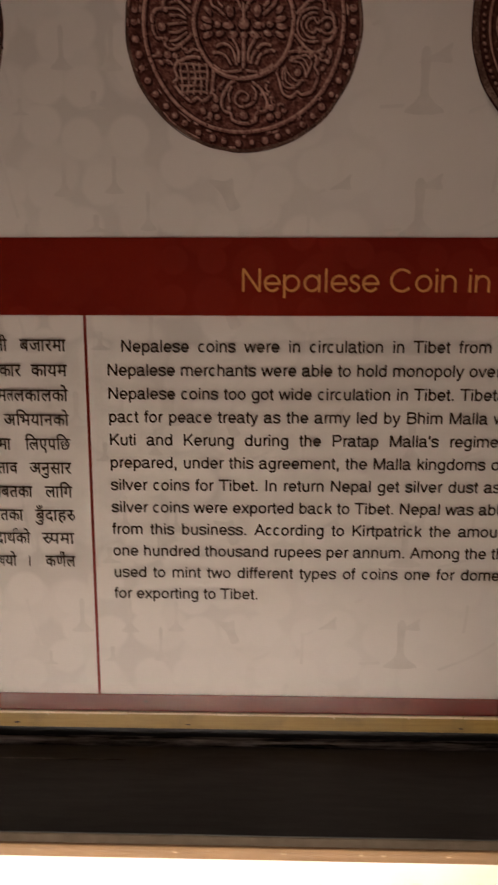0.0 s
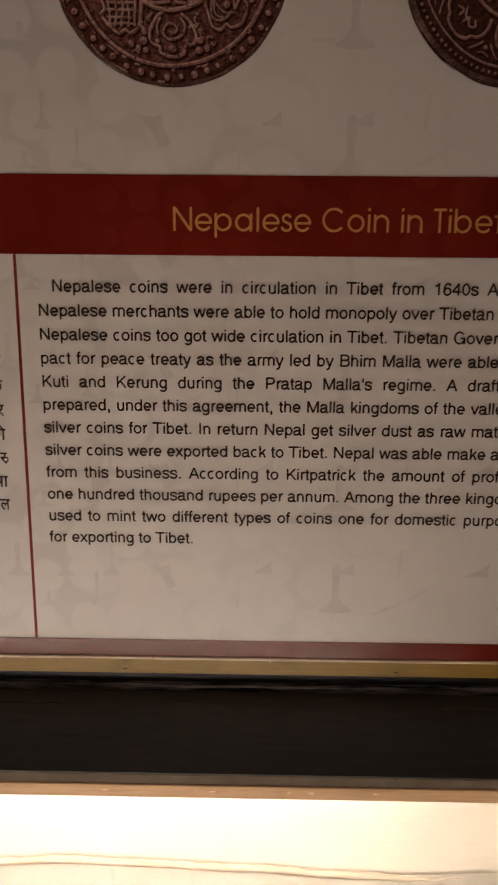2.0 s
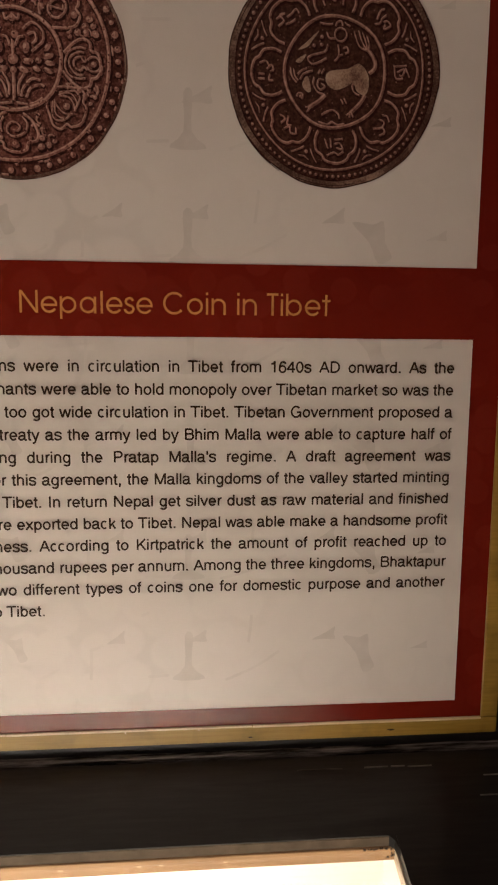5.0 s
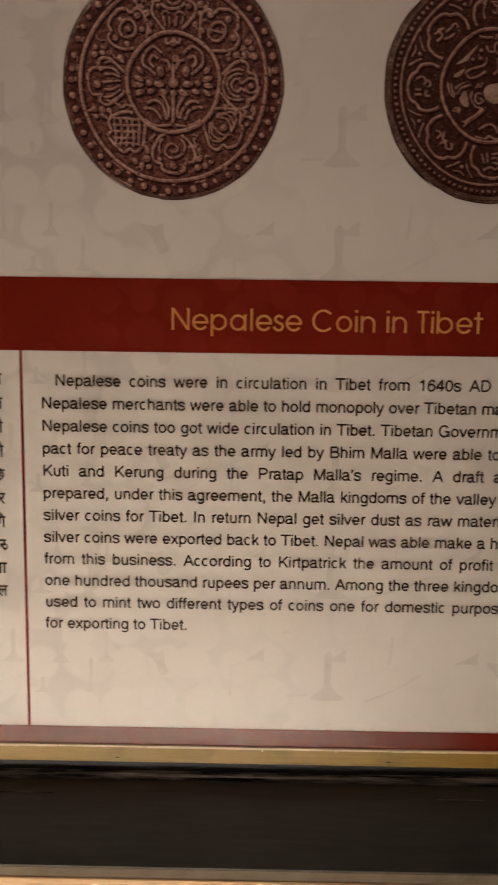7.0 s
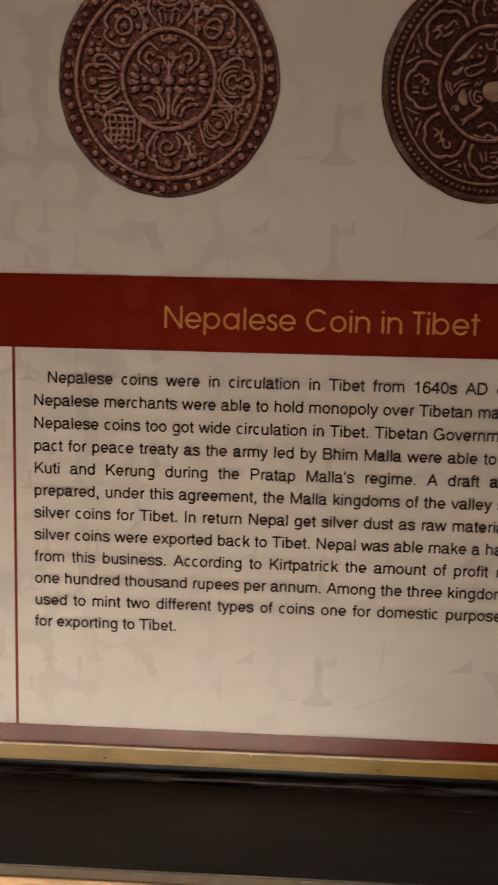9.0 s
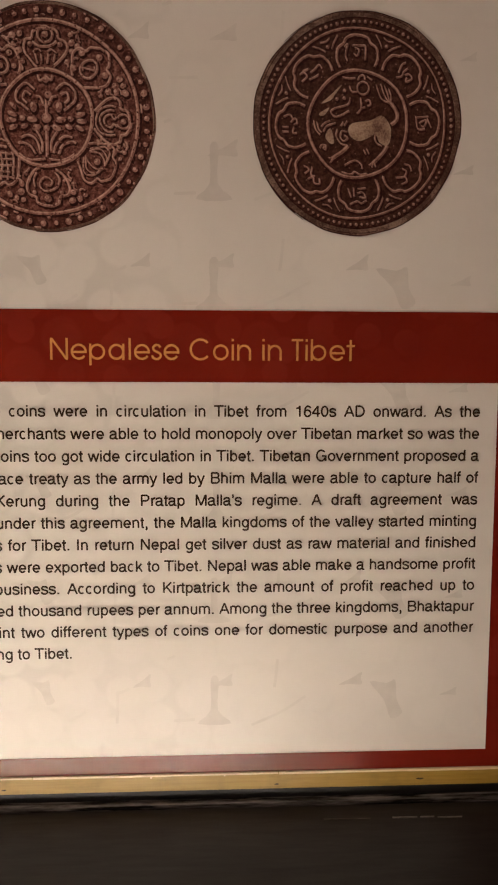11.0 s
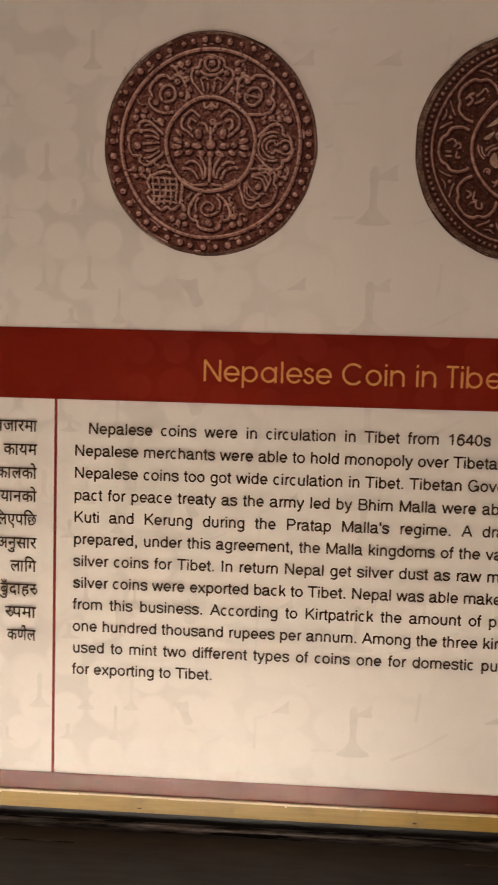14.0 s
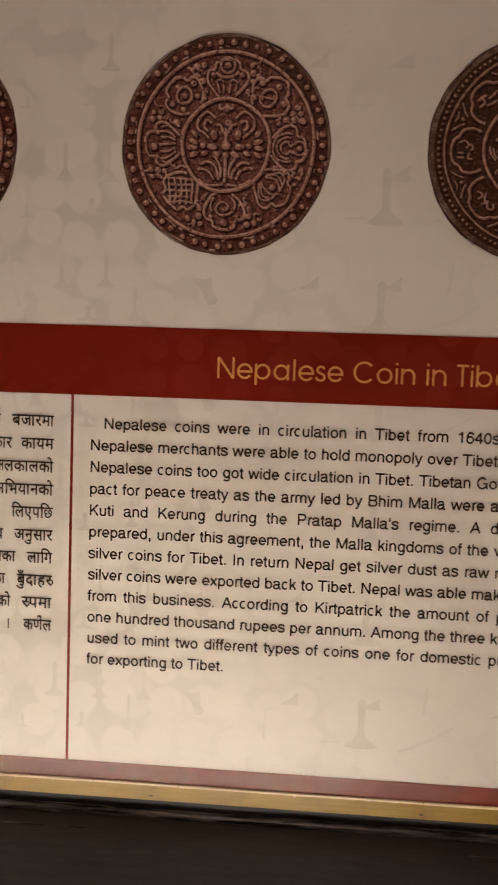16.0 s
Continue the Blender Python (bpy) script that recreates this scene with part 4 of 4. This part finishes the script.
def coin_picture(name, cx, cz, style, label):
    base = COIN_B if style == "lion" else COIN_A
    rnd = random.Random(len(name) + int(cx * 1000) + 500)
    ph = [rnd.uniform(0, 6.28) for _ in range(5)]
    wide, tall = (0.966, 1.003) if style == "lion" else (0.982, 1.007)

    def worn(a):
        return 1 + 0.004 * math.sin(3 * a + ph[0]) + 0.004 * math.sin(7 * a + ph[1]) + 0.003 * math.sin(17 * a + ph[2])

    def rim(s):
        return [(cx + CR * s * worn(a) * math.cos(a) * wide, cz + CR * s * worn(a) * math.sin(a) * tall) for a in (2 * math.pi * i / 120 for i in range(120))]

    bm = bmesh.new()
    flat(bm, rim(1.0), Y1)
    coin = ppart("coin_picture", bm, base, label)
    shade, line, shine = bmesh.new(), bmesh.new(), bmesh.new()

    def P(u, v):
        return (cx + u * CR * wide, cz + v * CR * tall)

    def uneven(pts, amount):
        """The same line drawn by a less steady burin."""
        f, g, k = rnd.uniform(0, 6.28), rnd.uniform(0, 6.28), rnd.uniform(16, 26)
        return [(u + amount * math.sin(k * (u + 1.3 * v) + f), v + amount * math.sin(k * (v - 0.8 * u) + g)) for u, v in pts]

    def stroke(pts, w, closed=False, dark=True):
        if dark:
            ribbon(shade, [P(u + 0.009, v - 0.010) for u, v in pts], w * CR * 1.75, Y2, closed)
        ribbon(line, [P(u, v) for u, v in pts], w * CR, Y3 - 0.00002 * rnd.randint(0, 9), closed)
        ribbon(shine, [P(u - 0.005, v + 0.006) for u, v in pts], w * CR * 0.42, Y3 - 0.0003 - 0.00002 * rnd.randint(0, 9), closed)

    def bead_at(u, v, r, squash=1.0, turn=0.0):
        x, z = P(u + 0.010, v - 0.012)
        dot(shade, x, z, r * CR * 1.35, Y2 - 0.0001, 9, squash, turn)
        x, z = P(u, v)
        dot(line, x, z, r * CR, Y3 - 0.0003, 9, squash, turn)
        dot(shine, x - r * CR * 0.25, z + r * CR * 0.28, r * CR * 0.5, Y3 - 0.0006, 7, squash, turn)

    def ring_at(r, w, wob=0.006):
        stroke([((r + wob * math.sin(5 * a + ph[3])) * math.cos(a), (r + wob * math.sin(5 * a + ph[3])) * math.sin(a)) for a in (2 * math.pi * i / 96 for i in range(96))], w, True)

    def turned(pts, a):
        c, s = math.cos(a), math.sin(a)
        return [(u * c - v * s, u * s + v * c) for u, v in pts]

    if style == "lion":
        edge = bmesh.new()
        ribbon(edge, [(cx + (x - cx) * 0.968, cz + (z - cz) * 0.968) for x, z in rim(1.0)], 0.0058, Y2 - 0.0003, True)
        ribbon(shade, [(cx + (x - cx) * 0.996, cz + (z - cz) * 0.996) for x, z in rim(1.0)], 0.0009, Y2 - 0.0004, True)
        ribbon(shade, [P(0.934 * math.cos(a), 0.934 * math.sin(a)) for a in (2 * math.pi * i / 96 for i in range(96))], 0.0012, Y2 - 0.0004, True)
        ppart("worn_rim", edge, EDGE_PRINT, "pale worn rim", coin)
        beads = 104
        for i in range(beads):
            a = 2 * math.pi * i / beads
            bead_at(0.900 * math.cos(a), 0.900 * math.sin(a), 0.0155 * rnd.uniform(0.8, 1.15))
        ring_at(0.842, 0.020)
        ring_at(0.475, 0.030)
        for n in range(8):
            a = 2 * math.pi * n / 8 + 0.03
            petal = curve([(0.500, -0.165), (0.575, -0.195), (0.665, -0.185), (0.710, -0.130), (0.752, -0.105), (0.778, -0.040), (0.782, 0.040), (0.752, 0.105), (0.710, 0.130), (0.665, 0.185), (0.575, 0.195), (0.500, 0.165)], 5)
            stroke(turned(petal, a), 0.026)
            # short engraved marks of its own in every petal, in hundredths of the radius
            for mk in SIGNS[n]:
                stroke(curve([(0.630 * math.cos(a) + u / 100, 0.630 * math.sin(a) + v / 100) for u, v in mk], 4), 0.017)
            b = a + math.pi / 8
            bead_at(0.735 * math.cos(b), 0.735 * math.sin(b), 0.018)
            for o in (-0.13, 0.13):
                stroke(turned(curve([(0.700, o * 0.25), (0.745, o * 0.55), (0.790, o)], 3), b), 0.014)
            stroke(turned(curve([(0.795, -0.05), (0.780, 0.0), (0.795, 0.05)], 3), b), 0.013)
        # striding animal emblem of plain shapes
        beast = bmesh.new()

        def blob(ctrl, y=Y3 - 0.0006):
            flat(beast, [P(u, v) for u, v in curve(ctrl, 5, True)], y)

        blob([(-0.09, -0.035), (-0.04, 0.010), (0.12, 0.035), (0.225, 0.080), (0.305, 0.0), (0.32, -0.105), (0.287, -0.185), (0.21, -0.16), (0.17, -0.09), (0.085, -0.13), (0.0, -0.15), (-0.075, -0.105)])
        blob([(-0.28, -0.05), (-0.25, -0.06), (-0.225, -0.165), (-0.265, -0.175), (-0.31, -0.12)], Y3 - 0.0005)
        blob([(-0.375, 0.075), (-0.347, 0.105), (-0.277, 0.14), (-0.325, 0.07)], Y3 - 0.0007)
        blob([(-0.355, 0.175), (-0.285, 0.235), (-0.16, 0.345), (-0.22, 0.26), (-0.265, 0.205)], Y3 - 0.0008)
        ppart("emblem", beast, LION_PRINT, "pale striding animal emblem", coin)
        limbs = ([(-0.09, -0.195), (-0.145, -0.245), (-0.20, -0.28), (-0.245, -0.31)], [(0.287, -0.185), (0.255, -0.24), (0.20, -0.30), (0.150, -0.345)], [(0.32, 0.0), (0.372, 0.045), (0.372, 0.105), (0.345, 0.155), (0.30, 0.205)])
        for ctrl in limbs:
            stroke(curve(ctrl, 5), 0.036)
        # mane and head
        for ctrl in ([(-0.075, 0.23), (-0.1, 0.17), (-0.22, 0.135), (-0.26, 0.1), (-0.205, 0.06), (-0.083, 0.115)], [(-0.42, 0.02), (-0.405, -0.05), (-0.36, -0.1)], [(-0.39, 0.01), (-0.375, -0.05), (-0.345, -0.08)], [(-0.35, -0.03), (-0.32, 0.0), (-0.265, 0.025)],
                     [(-0.33, -0.075), (-0.29, -0.02), (-0.21, 0.005)], [(-0.195, -0.05), (-0.205, -0.11), (-0.16, -0.175), (-0.1, -0.19)], [(-0.1, -0.075), (-0.15, -0.065), (-0.165, -0.12), (-0.13, -0.155), (-0.095, -0.125), (-0.125, -0.105)], [(-0.16, -0.02), (-0.14, 0.015)],
                     [(-0.13, -0.02), (-0.1, 0.025)], [(0.295, 0.195), (0.22, 0.23), (0.17, 0.35)], [(0.295, 0.2), (0.25, 0.26), (0.215, 0.355)]):
            stroke(curve(ctrl, 4), 0.017)
        # chest, paws and tail
        for ctrl in ([(0.3, 0.2), (0.285, 0.26), (0.25, 0.34)], [(0.31, 0.2), (0.315, 0.25), (0.29, 0.315)], [(-0.36, -0.22), (-0.34, -0.19), (-0.3, -0.2), (-0.31, -0.24)], [(-0.245, -0.31), (-0.275, -0.305)],
                     [(-0.235, -0.315), (-0.255, -0.345)], [(0.15, -0.345), (0.115, -0.365)], [(0.155, -0.345), (0.145, -0.385)], [(0.165, -0.34), (0.18, -0.38)],
                     [(0.2, -0.07), (0.165, -0.11), (0.185, -0.165), (0.235, -0.19)], [(0.06, -0.23), (0.085, -0.27)], [(0.09, -0.22), (0.115, -0.265)]):
            stroke(curve(ctrl, 4), 0.017)
        # ground and cloud signs
        for ctrl in ([(-0.145, -0.43), (-0.06, -0.45), (-0.02, -0.425), (0.03, -0.45), (0.1, -0.44)], [(-0.12, -0.37), (-0.07, -0.34), (-0.01, -0.325), (0.04, -0.36), (0.05, -0.4)], [(-0.153, 0.41), (-0.09, 0.4), (-0.03, 0.405)], [(-0.085, 0.33), (-0.06, 0.285), (-0.01, 0.285)],
                     [(-0.005, 0.385), (0.01, 0.42), (0.05, 0.43), (0.06, 0.39)], [(0.022, 0.23), (0.03, 0.14), (-0.01, 0.09)], [(0.03, 0.14), (0.07, 0.15)], [(0.07, 0.2), (0.105, 0.215), (0.12, 0.175), (0.09, 0.16)],
                     [(0.08, 0.42), (0.13, 0.39)]):
            stroke(curve(ctrl, 4), 0.017)
        stroke(arc(0.045, 0.317, 0.056, 0, 360, 18), 0.016)
        for u, v in ((-0.135, 0.294), (-0.205, 0.22), (-0.135, 0.228), (-0.32, -0.215)):
            bead_at(u, v, 0.018)
    else:
        edge = bmesh.new()
        ribbon(edge, [(cx + (x - cx) * 0.985, cz + (z - cz) * 0.985) for x, z in rim(1.0)], 0.0026, Y2 - 0.0003, True)
        ppart("worn_rim", edge, EDGE_PRINT, "pale worn rim", coin)
        beads = 50
        band_bm = bmesh.new()
        ribbon(band_bm, [P(0.912 * math.cos(a), 0.912 * math.sin(a)) for a in (2 * math.pi * i / 96 for i in range(96))], 0.120 * CR, Y1 - 0.0002, True)
        ppart("bead_ground", band_bm, BEAD_GROUND, "dark ground of the bead ring", coin)
        for i in range(beads):
            a = 2 * math.pi * (i + rnd.uniform(-0.16, 0.16)) / beads
            r_ = 0.922 + rnd.uniform(-0.007, 0.005)
            bead_at(r_ * math.cos(a), r_ * math.sin(a), 0.030 * rnd.uniform(0.75, 1.12), rnd.uniform(0.8, 1.0), a)
        # short cuts between the beads, where the ring is worn
        for _ in range(46):
            a, e = rnd.uniform(0, 6.283), rnd.uniform(0.02, 0.07)
            r_ = rnd.choice((0.872, 0.880, 0.965, 0.972))
            stroke([(r_ * math.cos(a + e * k / 3), r_ * math.sin(a + e * k / 3)) for k in range(4)], rnd.uniform(0.010, 0.018))
        ring_at(0.838, 0.032, 0.004)
        ring_at(0.418, 0.034, 0.005)

        def engrave(ctrl, a, w=0.026, closed=False):
            stroke(turned(uneven(curve(ctrl, 5, closed), 0.007), a), w * rnd.uniform(0.72, 0.98), closed)

        def petal_ring(a, grow):
            for s in (-1, 1):
                engrave([(0.440, s * 0.075), (0.475, s * 0.120), (0.530, s * 0.165 * grow), (0.600, s * 0.200 * grow), (0.662, s * 0.180 * grow), (0.684, s * 0.115), (0.735, s * 0.105 * grow), (0.778 * grow, s * 0.050), (0.782 * grow, 0.0)], a, 0.028)

        def wheel(a):
            stroke(turned(uneven(arc(0.600, 0.0, 0.074, 0, 360, 20), 0.004), a), 0.023)
            bead_at(*turned([(0.600, 0.0)], a)[0], 0.028)
            for u, v in ((0.700, 0.0), (0.625, 0.135), (0.625, -0.135), (0.515, 0.090), (0.515, -0.090)):
                bead_at(*turned([(u, v)], a)[0], 0.030 * rnd.uniform(0.8, 1.15))

        def fishes(a):
            stroke(turned(uneven(arc(0.580, 0.0, 0.088, 0, 360, 20, 0.80), 0.004), a), 0.022)
            engrave([(0.530, 0.035), (0.560, 0.050), (0.580, 0.0), (0.600, -0.050), (0.635, -0.030)], a, 0.019)
            for u, v in ((0.720, 0.0), (0.640, 0.140), (0.640, -0.140), (0.490, 0.110)):
                bead_at(*turned([(u, v)], a)[0], 0.032 * rnd.uniform(0.85, 1.1))

        def jewel(a):
            stroke(turned(uneven(arc(0.715, 0.0, 0.066, 0, 360, 20), 0.003), a), 0.022)
            bead_at(*turned([(0.715, 0.0)], a)[0], 0.031)
            engrave([(0.655, -0.100), (0.615, -0.050), (0.605, 0.0), (0.615, 0.050), (0.655, 0.100)], a)
            for s in (-1, 1):
                bead_at(*turned([(0.630, s * 0.135)], a)[0], 0.025)
                engrave([(0.560, s * 0.105), (0.585, s * 0.060), (0.560, s * 0.030)], a, 0.017)
            for o in (-0.085, -0.030, 0.030, 0.085):
                engrave([(0.470, o * 0.8), (0.545, o)], a, 0.017)

        def lotus(a):
            for o in (-0.125, -0.070, 0.0, 0.070, 0.125):
                engrave([(0.480, o * 0.45), (0.550, o * 0.9), (0.630, o)], a, 0.019)
            bead_at(*turned([(0.690, 0.020)], a)[0], 0.034)
            for s in (-1, 1):
                bead_at(*turned([(0.655, s * 0.110)], a)[0], 0.022)
                engrave([(0.500, s * 0.130), (0.560, s * 0.160), (0.610, s * 0.150)], a, 0.017)

        def vase(a):
            bead_at(*turned([(0.700, 0.0)], a)[0], 0.027)
            stroke(turned(uneven(arc(0.700, 0.0, 0.062, -150, 150, 14), 0.003), a), 0.019)
            for r_ in (0.060, 0.098, 0.136):
                stroke(turned(uneven(arc(0.585, 0.0, r_, 70, 290, 12, 0.95), 0.004), a), 0.017)
            for s in (-1, 1):
                engrave([(0.585, s * 0.060), (0.615, s * 0.020), (0.640, s * 0.045)], a, 0.017)

        def knot(a):
            mu, mv = 0.600 * math.cos(a), 0.600 * math.sin(a)
            for o in (-0.105, -0.052, 0.004, 0.056, 0.110):
                stroke(uneven(curve([(mu + o, mv - 0.115), (mu + o + 0.008, mv), (mu + o - 0.004, mv + 0.120)], 4), 0.006), 0.018)
                stroke(uneven(curve([(mu - 0.120, mv + o), (mu, mv + o + 0.007), (mu + 0.115, mv + o)], 4), 0.006), 0.018)

        def shell(a):
            engrave([(0.470, 0.075), (0.530, 0.110), (0.605, 0.085), (0.640, 0.010), (0.605, -0.060), (0.545, -0.060), (0.515, -0.010), (0.545, 0.035), (0.585, 0.020), (0.580, -0.015)], a, 0.022)
            engrave([(0.470, -0.090), (0.540, -0.125), (0.610, -0.120)], a, 0.019)
            bead_at(*turned([(0.705, 0.0)], a)[0], 0.034)
            for s in (-1, 1):
                bead_at(*turned([(0.650, s * 0.125)], a)[0], 0.020)

        def flames(a):
            bead_at(*turned([(0.590, 0.0)], a)[0], 0.031)
            for s in (-1, 1):
                for q in (1.0, 1.6, 2.3):
                    engrave([(0.480, s * 0.022 * q), (0.560, s * 0.066 * q), (0.640, s * 0.055 * q), (0.700 - 0.02 * q, s * 0.020 * q)], a, 0.017)

        for n, motif in enumerate((jewel, wheel, lotus, knot, shell, flames, vase, fishes)):
            a = 2 * math.pi * n / 8 + math.pi / 2 + (0.0, -0.04, 0.0, 0.0, 0.0, 0.10, -0.03, 0.04)[n]
            motif(a)
            petal_ring(a, rnd.uniform(0.96, 1.03))
            b = 2 * math.pi * n / 8 + math.pi / 2 + math.pi / 8
            for r_, o in ((0.760, 0.0), (0.752, 0.085), (0.752, -0.085), (0.690, 0.035), (0.685, -0.045), (0.525, 0.0), (0.620, 0.0)):
                if rnd.random() < 0.85:
                    bead_at((r_ + rnd.uniform(-0.012, 0.012)) * math.cos(b + o), r_ * math.sin(b + o), 0.030 * rnd.uniform(0.65, 1.2), rnd.uniform(0.7, 1.0), rnd.uniform(0, 3))
            for _ in range(5):
                r_, o = rnd.uniform(0.46, 0.79), rnd.uniform(-0.10, 0.10)
                c, s, e = math.cos(b + o), math.sin(b + o), rnd.uniform(0.02, 0.045)
                f = rnd.uniform(0, 6.28)
                stroke([(r_ * c + e * k * math.cos(f + 0.5 * k), r_ * s + e * k * math.sin(f + 0.5 * k)) for k in (-1, -0.3, 0.4, 1)], rnd.uniform(0.012, 0.020))
        # flourish in the middle, the same on both sides
        for s in (-1, 1):
            for ctrl in ([(0.03, 0.10), (0.05, 0.17), (0.09, 0.18)], [(0.10, 0.24), (0.17, 0.30), (0.25, 0.25), (0.27, 0.15), (0.21, 0.10), (0.16, 0.06)], [(0.14, 0.20), (0.19, 0.22), (0.21, 0.17), (0.17, 0.13)],
                         [(0.04, -0.30), (0.05, -0.20), (0.09, -0.12)], [(0.06, -0.31), (0.10, -0.20), (0.17, -0.15), (0.24, -0.17)], [(0.10, -0.32), (0.15, -0.24), (0.22, -0.21), (0.26, -0.22)], [(0.02, -0.36), (0.14, -0.37), (0.25, -0.31)],
                         [(0.0, 0.36), (0.05, 0.32), (0.07, 0.36)]):
                stroke(uneven(curve([(s * u, v) for u, v in ctrl], 4), 0.006), 0.022)
            for u, v, r_, sq, tn in ((0.115, 0.095, 0.05, 0.62, 1.5), (0.13, -0.015, 0.048, 0.55, 0.1), (0.22, -0.005, 0.028, 1.0, 0), (0.31, 0.03, 0.048, 0.45, 0.4), (0.32, -0.025, 0.048, 0.45, -0.1), (0.30, -0.085, 0.045, 0.45, -0.5),
                                    (0.09, -0.085, 0.045, 0.6, -0.4), (0.20, -0.075, 0.036, 0.6, -0.4), (0.30, 0.10, 0.04, 0.5, 0.8)):
                bead_at(s * u, v, r_, sq, s * tn)
        for u, v, r_ in ((0.0, 0.33, 0.030), (0.02, 0.20, 0.034), (0.0, 0.0, 0.046), (0.0, 0.10, 0.020), (0.0, -0.09, 0.030)):
            bead_at(u, v, r_)
        stroke([(0.0, 0.02), (0.0, 0.15)], 0.024)
        stroke([(0.0, -0.12), (0.0, -0.34)], 0.030)
    for _ in range(9):
        a0, ext, rr = rnd.uniform(0, 360), rnd.uniform(12, 50), rnd.uniform(0.972, 1.004)
        ribbon(shade, [P(u, v) for u, v in arc(0, 0, rr, a0, a0 + ext, 14)], 0.0006, Y2 - 0.0005)
    for _ in range(330):
        a, q = rnd.uniform(0, 6.283), 0.80 * math.sqrt(rnd.random())
        x, z = P(q * math.cos(a), q * math.sin(a))
        dot(shade if rnd.random() < 0.5 else line, x, z, rnd.uniform(0.0004, 0.0010), Y2 + 0.0002, 6, rnd.uniform(0.4, 1.0), rnd.uniform(0, 3))
    if style != "lion":
        wear, gap = bmesh.new(), bmesh.new()
        for n in range(1500):
            a, q = rnd.uniform(0, 6.283), 0.985 * math.sqrt(rnd.random())
            x, z = P(q * math.cos(a), q * math.sin(a))
            dot(wear if n % 5 else gap, x, z, rnd.uniform(0.0005, 0.0013), Y3 - 0.0008 - 0.00002 * (n % 10), 6, rnd.uniform(0.3, 0.9), rnd.uniform(0, 3))
        ppart("relief_wear", wear, COIN_A, "brown printed specks of wear", coin)
        ppart("relief_pit", gap, BEAD_GROUND, "dark printed pits", coin)
    ppart("relief_highlight", shine, COIN_SHINE if style != "lion" else SHINE_B, "pale printed highlights of the relief", coin)
    ppart("relief_shadow", shade, COIN_SHADE, "dark printed shading of the relief", coin)
    ppart("relief_linework", line, LINE_B if style == "lion" else COIN_LINE, "pale printed lines of the relief", coin)
    return coin


coin_picture("a", -0.1538, 1.7990, "flower", "brown printed picture of an ornate silver coin")
coin_picture("bb", 0.1402, 1.7990, "flower", "brown printed picture of a silver coin with eight petals")
coin_picture("ccc", 0.4205, 1.7990, "lion", "dark printed picture of a silver coin with striding animal")
